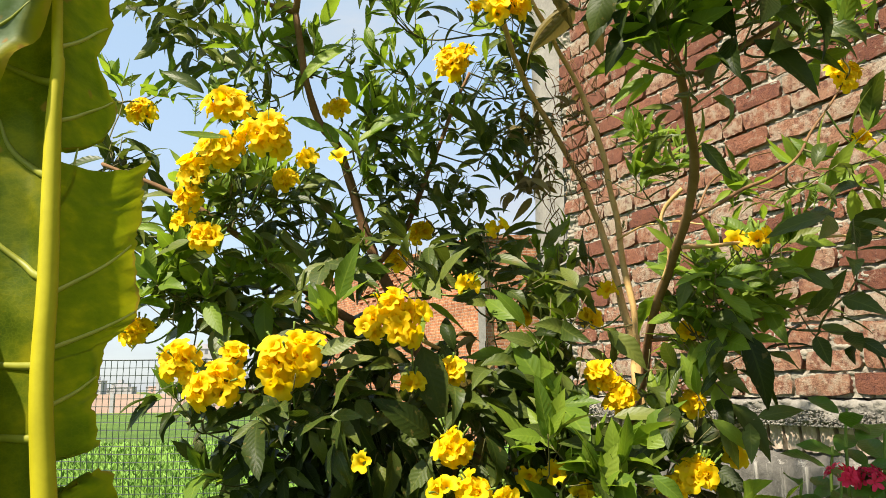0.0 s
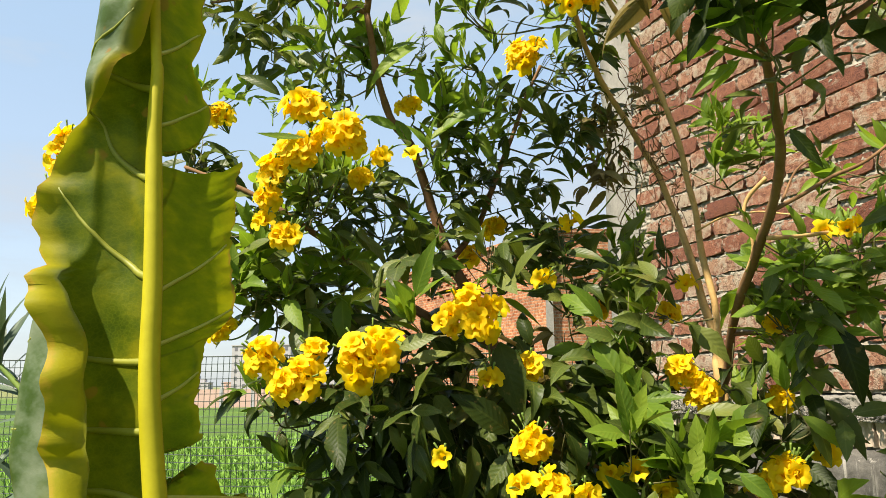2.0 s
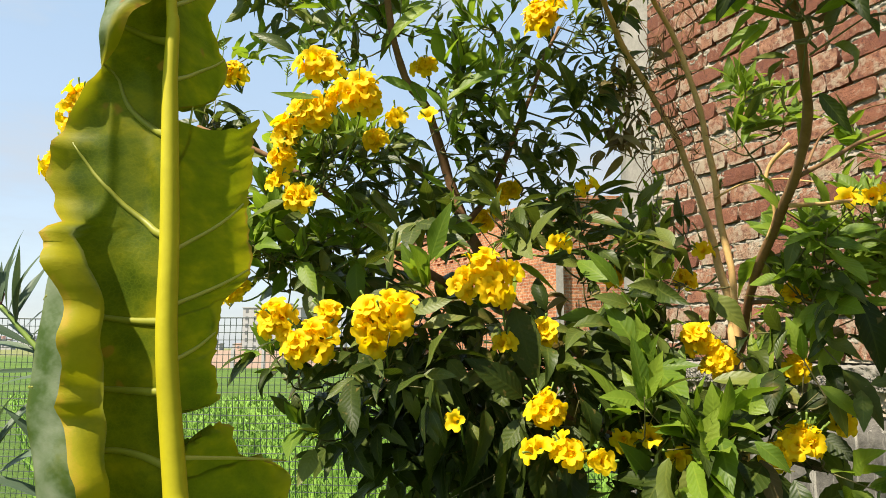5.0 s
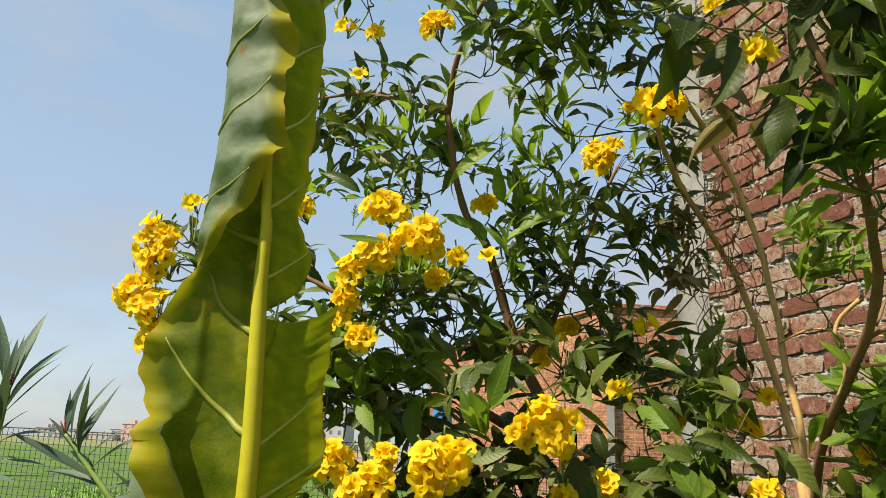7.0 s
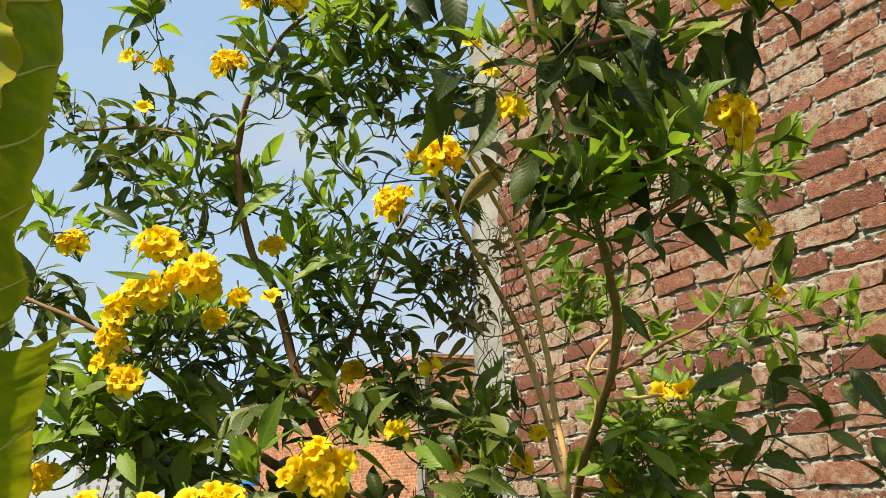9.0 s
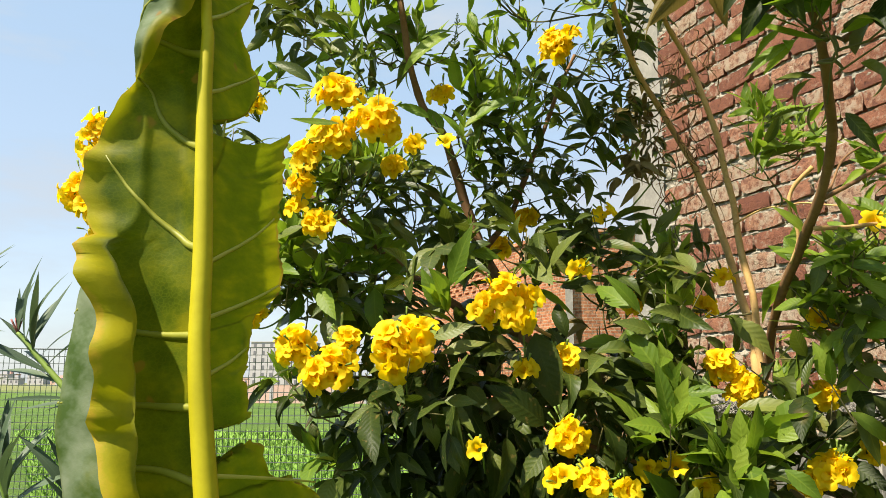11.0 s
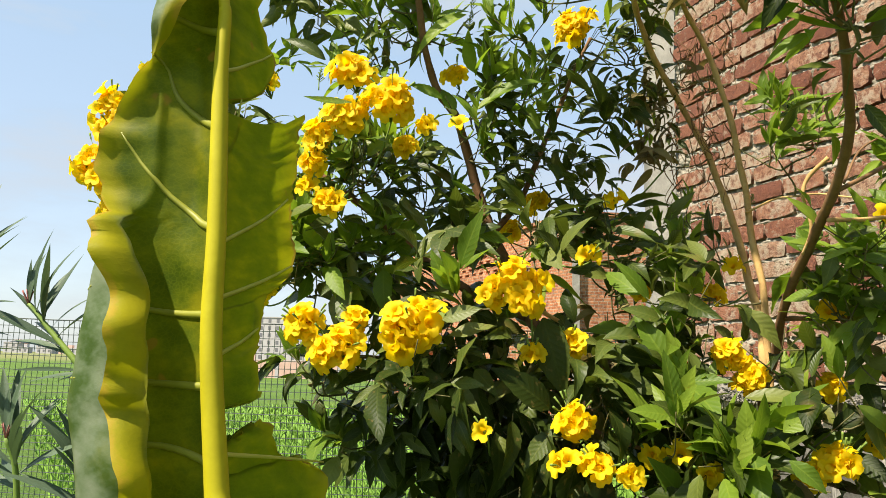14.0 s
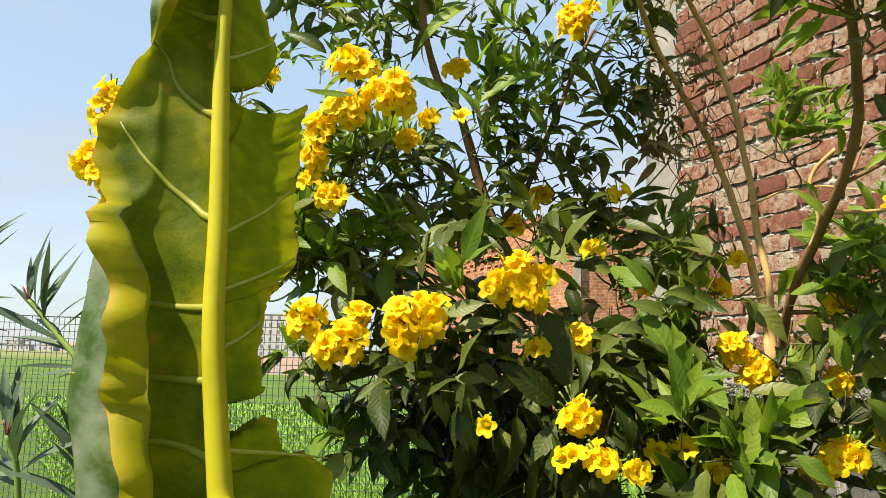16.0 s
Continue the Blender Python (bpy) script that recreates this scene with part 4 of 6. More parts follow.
STEM_PALE_B = [(0.244, 1.792, 2.395), (0.355, 1.98, 2.319), (0.425, 2.027, 2.18), (0.468, 2.027, 1.993), (0.476, 1.98, 1.804), (0.489, 1.933, 1.561)]
STEM_DARK = [(0.306, 1.068, 3.091), (0.286, 1.068, 2.794), (0.263, 1.068, 2.502), (0.266, 1.087, 2.249), (0.318, 1.106, 2.07), (0.377, 1.181, 1.95), (0.415, 1.256, 1.906), (0.449, 1.35, 1.85), (0.471, 1.482, 1.769), (0.468, 1.67, 1.654), (0.473, 1.839, 1.506), (0.472, 1.914, 1.352)]
LIMB_RIGHT = [(0.475, 1.463, 1.776), (0.635, 1.557, 1.864), (0.755, 1.632, 1.933), (0.83, 1.67, 2.02), (0.914, 1.689, 2.131)]
LIMB_RIGHT_LOW = [(0.475, 1.51, 1.735), (0.645, 1.604, 1.759), (0.809, 1.651, 1.778), (0.988, 1.651, 1.786)]
LIMB_RIGHT_BASE = [(0.473, 1.764, 1.578), (0.539, 1.67, 1.571), (0.619, 1.576, 1.597), (0.713, 1.557, 1.627)]
LIMB_NEAR_TOP = [(0.265, 1.087, 2.206), (0.396, 1.087, 2.249), (0.531, 1.106, 2.294), (0.645, 1.106, 2.337)]
LIMB_NEAR_SIDE = [(0.397, 1.162, 1.929), (0.492, 1.162, 1.99), (0.571, 1.181, 2.05), (0.625, 1.181, 2.125)]
STICK = [(0.493, 1.557, 1.863), (0.464, 1.576, 1.828), (0.454, 1.576, 1.791), (0.467, 1.576, 1.732), (0.457, 1.604, 1.684)]
TWIG_ACROSS = [(0.524, 1.557, 1.814), (0.599, 1.651, 1.908), (0.709, 1.745, 1.974), (0.82, 1.839, 2.03)]
TWIG_ACROSS_LOW = [(0.464, 1.98, 1.84), (0.524, 1.933, 1.866), (0.546, 1.745, 1.832), (0.585, 1.651, 1.805)]
LIMB_LOW_FRONT = [(0.471, 1.914, 1.327), (0.415, 1.745, 1.307), (0.429, 1.632, 1.297), (0.488, 1.576, 1.303)]
LIMB_LOW_MIDDLE = [(0.028, 1.886, 1.385), (0.073, 1.745, 1.346), (0.146, 1.651, 1.32), (0.23, 1.623, 1.301)]
SPIKES = [
    ((-0.559, 1.792, 2.709), (-0.575, 1.792, 2.831)),
    ((-0.157, 1.557, 2.726), (-0.163, 1.557, 2.847)),
    ((0.016, 1.557, 2.708), (0.016, 1.557, 2.794)),
    ((-0.29, 1.557, 2.647), (-0.293, 1.557, 2.713)),
    ((0.071, 1.557, 2.87), (0.073, 1.557, 2.944)),
    ((0.804, 1.557, 2.817), (0.833, 1.557, 3.014)),
    ((0.86, 1.604, 2.147), (0.874, 1.604, 2.201)),
    ((-0.487, 1.604, 2.019), (-0.484, 1.604, 2.068)),
    ((-0.2, 1.886, 2.266), (-0.195, 1.886, 2.326)),
    ((-0.04, 1.933, 2.179), (-0.034, 1.933, 2.24)),
    ((-0.722, 1.839, 2.177), (-0.72, 1.839, 2.234)),
    ((0.485, 1.463, 2.097), (0.493, 1.463, 2.143)),
    ((0.753, 1.557, 1.806), (0.763, 1.557, 1.863)),
    ((0.49, 2.027, 1.857), (0.499, 2.027, 1.901)),
    ((-0.191, 1.886, 2.308), (-0.192, 1.886, 2.371)),
]
FOLIAGE_CROWN = [
    (-0.38, 1.88, 2.27, 0.125, 0.037, 10, 0.9, 1.0),
    (-0.52, 1.82, 2.26, 0.058, 0.024, 4, 0.1, 1.0),
    (-0.28, 1.9, 2.26, 0.061, 0.024, 4, 0.6, 1.05),
    (-0.4, 1.85, 2.15, 0.057, 0.031, 6, 0.4, 1.0),
    (-0.74, 1.9, 2.19, 0.031, 0.024, 4, 0.5, 0.9),
    (-0.08, 1.98, 2.28, 0.039, 0.035, 5, 1.0, 0.85),
    (0.07, 2.05, 2.23, 0.097, 0.061, 6, 0.2, 0.8),
    (0.0, 2.0, 2.14, 0.153, 0.063, 7, 0.4, 0.85),
    (-0.12, 1.88, 2.08, 0.099, 0.027, 9, 0.85, 1.15),
]
FOLIAGE_CROWN += [
    (0.12, 2.05, 2.06, 0.049, 0.024, 3, 0.2, 1.0),
    (-0.07, 1.98, 1.99, 0.118, 0.056, 9, 0.2, 0.9),
    (-0.18, 1.92, 2.0, 0.078, 0.051, 7, 0.3, 0.95),
    (0.05, 2.0, 1.92, 0.09, 0.048, 6, 0.05, 0.9),
    (-0.47, 1.75, 1.85, 0.085, 0.043, 10, 0.5, 1.0),
    (-0.37, 1.82, 1.89, 0.064, 0.046, 9, 0.6, 1.0),
    (-0.39, 1.7, 1.85, 0.092, 0.038, 11, 0.6, 0.95),
    (-0.44, 1.75, 1.72, 0.119, 0.035, 13, 0.4, 1.0),
    (-0.52, 1.72, 1.67, 0.043, 0.025, 9, 0.55, 1.0),
    (-0.29, 1.9, 1.84, 0.084, 0.044, 8, 0.15, 1.1),
    (-0.09, 1.98, 1.89, 0.123, 0.081, 10, 0.1, 0.95),
]
FOLIAGE_CROWN += [
    (0.05, 1.95, 1.76, 0.111, 0.056, 11, 0.0, 1.05),
    (0.17, 2.0, 1.79, 0.03, 0.031, 4, 0.1, 1.1),
    (-0.05, 1.8, 1.69, 0.07, 0.024, 7, 0.2, 1.2),
    (-0.22, 1.7, 1.71, 0.029, 0.024, 2, 0.1, 1.25),
    (-0.16, 1.9, 1.77, 0.049, 0.036, 5, 0.1, 1.1),
]
FOLIAGE_CROWN += [
    (0.22, 2.08, 2.3, 0.029, 0.072, 5, 0.1, 0.8),
    (0.18, 2.08, 2.13, 0.046, 0.039, 3, 0.2, 0.8),
    (0.22, 2.0, 2.4, 0.032, 0.063, 4, 0.2, 0.85),
]
FOLIAGE_SKIRT = [
    (-0.39, 1.85, 1.64, 0.13, 0.036, 14, 0.05, 1.1),
    (-0.54, 1.8, 1.63, 0.075, 0.028, 8, 0.1, 1.0),
    (-0.18, 1.62, 1.56, 0.047, 0.028, 4, 0.1, 1.3),
    (-0.42, 1.8, 1.4, 0.04, 0.015, 4, 0.1, 1.25),
    (-0.28, 1.88, 1.36, 0.07, 0.09, 17, 0.0, 1.3),
    (-0.25, 1.6, 1.42, 0.073, 0.03, 7, 0.05, 1.2),
    (-0.13, 1.85, 1.4, 0.093, 0.088, 16, 0.0, 1.25),
    (-0.09, 1.7, 1.29, 0.083, 0.043, 9, 0.1, 1.35),
    (-0.28, 1.8, 1.25, 0.04, 0.02, 3, 0.0, 1.3),
    (-0.46, 1.66, 1.41, 0.049, 0.028, 5, 0.4, 0.95),
    (-0.43, 1.72, 1.28, 0.038, 0.028, 3, 0.46, 0.9),
]
FOLIAGE_SKIRT += [
    (0.04, 1.75, 1.46, 0.075, 0.04, 7, 0.0, 1.25),
    (0.18, 1.9, 1.47, 0.05, 0.064, 8, 0.1, 1.15),
    (0.17, 1.9, 1.66, 0.058, 0.036, 7, 0.3, 1.0),
    (0.25, 1.75, 1.57, 0.063, 0.028, 7, 0.1, 1.25),
    (0.08, 1.65, 1.38, 0.032, 0.028, 3, 0.1, 1.2),
    (0.1, 1.65, 1.32, 0.046, 0.028, 5, 0.0, 1.36),
    (0.0, 1.65, 1.23, 0.084, 0.032, 9, 0.0, 1.38),
    (-0.2, 1.75, 1.48, 0.119, 0.035, 11, 0.0, 1.15),
    (-0.13, 1.85, 1.2, 0.08, 0.03, 12, 0.0, 1.2),
    (-0.03, 1.85, 1.12, 0.232, 0.06, 18, 0.0, 1.2),
]
FOLIAGE_BASE_RIGHT = [
    (0.24, 1.75, 1.4, 0.05, 0.039, 7, 0.1, 1.2),
    (0.26, 1.75, 1.47, 0.05, 0.028, 5, 0.2, 1.2),
    (0.27, 1.62, 1.31, 0.076, 0.034, 7, 0.4, 1.25),
    (0.34, 1.6, 1.31, 0.043, 0.039, 7, 0.5, 1.2),
    (0.45, 1.65, 1.36, 0.034, 0.035, 6, 0.46, 1.15),
    (0.31, 1.6, 1.24, 0.063, 0.028, 5, 0.55, 1.3),
    (0.54, 1.58, 1.39, 0.032, 0.028, 2, 0.5, 1.2),
    (0.46, 1.7, 1.46, 0.036, 0.028, 5, 0.3, 1.1),
    (0.54, 1.6, 1.52, 0.038, 0.031, 7, 0.6, 1.2),
    (0.55, 1.58, 1.67, 0.049, 0.034, 10, 1.0, 1.0),
]
FOLIAGE_BASE_RIGHT += [
    (0.55, 1.62, 1.59, 0.045, 0.028, 4, 0.85, 1.1),
    (0.38, 2.05, 1.74, 0.049, 0.036, 5, 0.3, 0.95),
    (0.3, 2.1, 1.78, 0.032, 0.028, 3, 0.5, 0.8),
    (0.35, 2.1, 1.82, 0.032, 0.028, 3, 0.9, 0.7),
    (0.51, 1.9, 2.03, 0.036, 0.028, 5, 1.0, 0.95),
    (0.58, 1.85, 1.98, 0.032, 0.028, 3, 1.0, 1.0),
    (0.5, 1.85, 1.92, 0.043, 0.028, 3, 0.5, 0.95),
    (0.35, 1.95, 1.63, 0.059, 0.033, 6, 0.3, 1.0),
]
FOLIAGE_BASE_RIGHT += [
    (0.37, 1.75, 1.16, 0.168, 0.043, 14, 0.2, 1.2),
    (0.89, 1.66, 2.21, 0.058, 0.059, 6, 0.85, 0.95),
    (0.87, 1.62, 1.92, 0.053, 0.028, 4, 0.8, 1.1),
    (0.76, 1.65, 1.87, 0.047, 0.028, 4, 0.6, 0.9),
    (1.06, 1.65, 1.88, 0.032, 0.028, 2, 1.0, 0.9),
    (0.89, 1.5, 1.77, 0.035, 0.028, 2, 0.0, 1.3),
    (0.78, 1.45, 1.67, 0.032, 0.028, 1, 0.0, 1.3),
    (0.54, 1.55, 1.63, 0.034, 0.046, 7, 1.0, 0.95),
    (0.66, 1.58, 1.67, 0.036, 0.031, 4, 0.6, 1.0),
    (0.86, 1.45, 1.6, 0.032, 0.028, 1, 0.0, 1.3),
    (0.73, 1.55, 1.58, 0.032, 0.028, 3, 0.2, 1.1),
]
FOLIAGE_DRY = [
    (0.3, 2.12, 2.18, 0.019, 0.122, 9, -1.0, 0.7),
    (0.31, 2.12, 1.99, 0.012, 0.021, 4, -1.0, 0.9),
    (0.31, 2.12, 2.14, 0.019, 0.137, 6, 0.2, 0.7),
    (0.4, 2.05, 2.19, 0.012, 0.057, 4, -1.0, 0.6),
    (0.36, 1.62, 1.28, 0.012, 0.01, 1, -1.0, 1.2),
    (0.14, 1.75, 1.4, 0.012, 0.01, 2, -1.0, 1.2),
    (0.19, 1.78, 1.39, 0.012, 0.01, 1, -1.0, 1.1),
    (0.11, 1.8, 1.5, 0.012, 0.01, 2, -1.0, 1.0),
    (0.24, 1.3, 2.11, 0.012, 0.01, 2, -1.0, 1.3),
]
FOLIAGE_NEAR = [
    (0.15, 1.1, 2.36, 0.024, 0.038, 3, 0.0, 1.48),
    (0.24, 1.1, 2.49, 0.024, 0.022, 3, 0.0, 1.48),
    (0.32, 1.06, 2.35, 0.024, 0.036, 3, 0.2, 1.3),
    (0.29, 1.08, 2.18, 0.024, 0.022, 4, 0.15, 1.3),
    (0.39, 1.1, 2.22, 0.024, 0.026, 2, 0.3, 1.3),
    (0.48, 1.12, 2.28, 0.024, 0.022, 2, 0.0, 1.48),
    (0.51, 1.14, 2.21, 0.024, 0.022, 1, 0.0, 1.38),
    (0.34, 1.12, 2.01, 0.012, 0.02, 2, 0.0, 1.38),
    (0.44, 1.12, 1.93, 0.024, 0.022, 1, 0.0, 1.38),
    (0.38, 1.1, 2.57, 0.039, 0.022, 3, 0.0, 1.48),
    (0.6, 1.15, 2.3, 0.024, 0.022, 2, 0.0, 1.38),
]
FOLIAGE_NEAR += [
    (0.24, 1.1, 2.14, 0.024, 0.022, 3, 0.0, 1.48),
    (0.31, 1.12, 2.09, 0.024, 0.03, 2, 0.0, 1.4),
    (0.36, 1.12, 2.04, 0.024, 0.022, 3, 0.9, 1.15),
    (0.42, 1.12, 1.99, 0.046, 0.022, 5, 0.95, 1.1),
    (0.36, 1.12, 1.93, 0.024, 0.022, 5, 0.9, 0.95),
    (0.49, 1.14, 2.02, 0.024, 0.022, 4, 0.9, 1.0),
    (0.51, 1.16, 1.96, 0.039, 0.022, 4, 0.85, 1.0),
    (0.38, 1.14, 1.88, 0.024, 0.022, 3, 0.7, 0.9),
    (0.4, 1.15, 2.4, 0.038, 0.041, 4, 0.5, 1.0),
    (0.53, 1.12, 2.38, 0.024, 0.022, 3, 0.9, 1.0),
    (0.6, 1.15, 2.05, 0.024, 0.022, 3, 0.9, 1.0),
    (0.48, 1.1, 2.56, 0.029, 0.022, 3, 0.7, 1.0),
]
FOLIAGE_NEAR += [
    (0.34, 1.14, 2.31, 0.039, 0.049, 4, 0.3, 1.0),
    (0.25, 1.16, 2.45, 0.036, 0.041, 3, 0.3, 1.0),
    (0.43, 1.14, 2.24, 0.043, 0.033, 3, 0.6, 1.1),
    (0.34, 1.14, 2.14, 0.037, 0.028, 2, 0.5, 1.2),
    (0.51, 1.15, 2.11, 0.028, 0.019, 3, 0.4, 1.0),
]
FOLIAGE_TOP = [
    (-0.56, 1.79, 2.67, 0.028, 0.042, 3, 0.85, 1.3),
    (-0.72, 1.8, 2.43, 0.035, 0.032, 6, 0.5, 0.9),
    (-0.61, 1.8, 2.36, 0.059, 0.031, 6, 0.05, 1.0),
    (-0.52, 1.8, 2.42, 0.031, 0.024, 4, 0.05, 1.0),
    (-0.39, 1.8, 2.39, 0.038, 0.024, 3, 0.1, 1.0),
    (-0.1, 1.62, 2.61, 0.113, 0.051, 18, 0.95, 1.0),
    (-0.2, 1.66, 2.52, 0.064, 0.044, 7, 0.75, 1.05),
    (-0.22, 1.68, 2.43, 0.049, 0.024, 3, 0.1, 1.15),
    (-0.03, 1.68, 2.5, 0.079, 0.045, 6, 0.6, 1.05),
    (0.02, 1.65, 2.6, 0.044, 0.052, 7, 0.75, 1.05),
]
FOLIAGE_TOP_RIGHT = [
    (0.15, 1.7, 2.94, 0.051, 0.067, 8, 1.0, 0.95),
    (0.24, 1.75, 3.09, 0.043, 0.056, 5, 0.7, 1.0),
    (0.12, 1.75, 2.55, 0.061, 0.062, 5, 0.5, 1.1),
    (0.03, 1.8, 2.43, 0.054, 0.033, 4, 0.15, 1.15),
    (-0.09, 1.85, 2.42, 0.028, 0.024, 2, 0.3, 1.0),
    (-0.03, 1.9, 2.37, 0.028, 0.024, 3, 0.85, 0.95),
    (0.15, 1.9, 2.35, 0.049, 0.045, 3, 0.2, 1.1),
    (0.23, 1.8, 2.47, 0.037, 0.063, 5, 0.1, 1.1),
    (0.24, 2.0, 2.33, 0.036, 0.06, 4, 0.15, 1.0),
    (0.06, 1.7, 2.82, 0.034, 0.035, 4, 0.8, 1.0),
]
FOLIAGE_FAR_LEFT = [
    (-0.74, 1.8, 1.98, 0.016, 0.032, 7, 0.2, 1.0),
    (-0.74, 1.78, 1.8, 0.026, 0.017, 5, 0.2, 1.0),
    (-0.93, 1.79, 2.01, 0.035, 0.068, 8, 0.2, 0.9),
    (-0.89, 1.79, 1.83, 0.025, 0.058, 7, 0.1, 0.9),
    (-0.75, 1.79, 1.82, 0.035, 0.038, 6, 0.3, 0.9),
]
FOLIAGE_SKIRT += [
    (0.18, 1.8, 1.23, 0.068, 0.048, 6, 0.0, 1.2),
    (0.27, 1.85, 1.18, 0.081, 0.049, 7, 0.0, 1.2),
    (0.18, 1.95, 1.29, 0.073, 0.057, 6, 0.0, 1.2),
    (0.26, 1.95, 1.35, 0.073, 0.058, 6, 0.0, 1.2),
    (0.02, 1.95, 1.42, 0.087, 0.058, 7, 0.0, 1.2),
]
FOLIAGE_BASE_RIGHT += [
    (0.62, 1.6, 1.69, 0.047, 0.034, 4, 1.0, 1.0),
    (0.65, 1.6, 1.63, 0.036, 0.039, 3, 0.3, 1.1),
    (0.5, 1.62, 1.38, 0.036, 0.039, 2, 0.37, 1.0),
    (0.19, 2.1, 2.28, 0.039, 0.058, 3, 0.1, 0.9),
]
FOLIAGE_BASE_RIGHT += [
    (0.47, 1.6, 1.32, 0.041, 0.039, 3, 0.37, 1.1),
    (0.5, 1.58, 1.26, 0.045, 0.033, 3, 0.31, 1.1),
    (0.38, 1.6, 1.26, 0.056, 0.034, 4, 0.5, 1.3),
    (0.43, 1.62, 1.31, 0.036, 0.034, 2, 0.56, 1.15),
]
# single leaves that stand out: shrub, kind, shape, foot and tip
STANDING_OUT = [
    (1, 3, 1, (0.568, 1.48, 1.565), (0.595, 1.46, 1.431)),
    (0, 3, 2, (-0.021, 1.62, 1.559), (0.019, 1.6, 1.412)),
    (1, 0, 2, (0.531, 1.5, 1.567), (0.496, 1.48, 1.496)),
    (0, 0, 0, (0.211, 1.68, 1.563), (0.139, 1.66, 1.587)),
    (0, 0, 2, (-0.205, 1.5, 1.544), (-0.138, 1.48, 1.567)),
    (0, 0, 2, (-0.208, 1.62, 1.742), (-0.208, 1.6, 1.674)),
    (0, 0, 1, (-0.1, 1.58, 1.335), (-0.076, 1.56, 1.264)),
    (0, 0, 2, (-0.191, 1.6, 1.356), (-0.167, 1.58, 1.3)),
    (0, 3, 1, (-0.326, 1.66, 1.41), (-0.353, 1.64, 1.318)),
    (0, 3, 9, (-0.472, 1.68, 1.387), (-0.452, 1.66, 1.315)),
    (1, 1, 2, (0.289, 1.5, 1.287), (0.32, 1.48, 1.376)),
    (1, 1, 2, (0.386, 1.52, 1.366), (0.445, 1.5, 1.416)),
    (1, 1, 4, (0.381, 1.48, 1.323), (0.435, 1.46, 1.277)),
    (1, 1, 5, (0.502, 1.5, 1.416), (0.572, 1.48, 1.356)),
    (0, 1, 6, (-0.148, 1.8, 2.062), (0.004, 1.78, 2.127)),
    (0, 1, 6, (-0.2, 1.8, 2.273), (-0.329, 1.78, 2.192)),
    (0, 0, 6, (-0.518, 1.75, 2.146), (-0.614, 1.73, 2.208)),
    (0, 1, 8, (-0.396, 1.52, 1.962), (-0.483, 1.5, 1.962)),
]
# large leaves hanging round the near stem, their shade put into a darker green
STANDING_OUT += [
    (1, 3, 1, (0.324, 1.09, 2.236), (0.253, 1.07, 2.118)),
    (1, 3, 3, (0.329, 1.09, 2.229), (0.333, 1.07, 2.099)),
    (1, 3, 3, (0.376, 1.09, 2.2), (0.35, 1.07, 2.093)),
    (1, 3, 1, (0.442, 1.09, 2.275), (0.442, 1.07, 2.147)),
    (1, 3, 1, (0.413, 1.09, 2.192), (0.379, 1.07, 2.082)),
    (1, 3, 3, (0.545, 1.09, 2.29), (0.562, 1.08, 2.19)),
    (1, 3, 1, (0.472, 1.09, 2.198), (0.512, 1.07, 2.12)),
    (1, 3, 3, (0.39, 1.09, 2.33), (0.398, 1.07, 2.24)),
    (1, 3, 1, (0.27, 1.09, 2.018), (0.212, 1.07, 1.944)),
    (1, 3, 3, (0.308, 1.09, 1.988), (0.227, 1.07, 1.913)),
    (1, 3, 1, (0.139, 1.09, 2.329), (0.137, 1.07, 2.212)),
    (1, 3, 1, (0.304, 1.09, 2.274), (0.311, 1.07, 2.17)),
    (1, 3, 4, (0.422, 1.09, 2.189), (0.447, 1.07, 2.085)),
]


ALL_HEADS = CLUSTERS_MIDDLE + CLUSTERS_LEFT + CLUSTERS_FAR_LEFT + CLUSTERS_TOP + CLUSTERS_RIGHT + CLUSTERS_LOW_RIGHT

TRUNK_LEFT += [(0.05, 1.98, 0.8), (0.10, 2.0, 0.0)]
STEM_PALE_A += [(0.53, 1.98, 0.8), (0.55, 2.0, 0.0)]
STEM_PALE_B += [(0.515, 1.96, 0.8), (0.53, 1.98, 0.0)]
STEM_DARK += [(0.53, 2.0, 0.7), (0.58, 2.02, 0.0)]
SHRUBS = []
SHRUBS.append(shrub((0.10, 2.0, 0.0), "tall green shrub covered in yellow trumpet flowers",
      [(TRUNK_LEFT, 0.008, 0.019, BARK_DARK, "trunk"), (LIMB_TOP, 0.008, 0.004, BARK_DARK, "limb"), (LIMB_FAR_LEFT, 0.007, 0.003, BARK_DARK, "limb"), (LIMB_DIAGONAL, 0.013, 0.004, BARK_DARK, "limb"),
       (LIMB_LOW_LEFT, 0.008, 0.003, BARK_DARK, "limb"), (LIMB_CENTRE, 0.006, 0.003, BARK_PALE, "limb"), (LIMB_BACK, 0.009, 0.004, BARK_DARK, "limb"), (LIMB_LOW_MIDDLE, 0.006, 0.003, BARK_DARK, "limb")],
      CLUSTERS_MIDDLE + CLUSTERS_LEFT + CLUSTERS_FAR_LEFT + CLUSTERS_TOP[:9], FOLIAGE_CROWN + FOLIAGE_SKIRT + FOLIAGE_FAR_LEFT + FOLIAGE_TOP, 3, [TRUNK_LEFT[2:4]]))
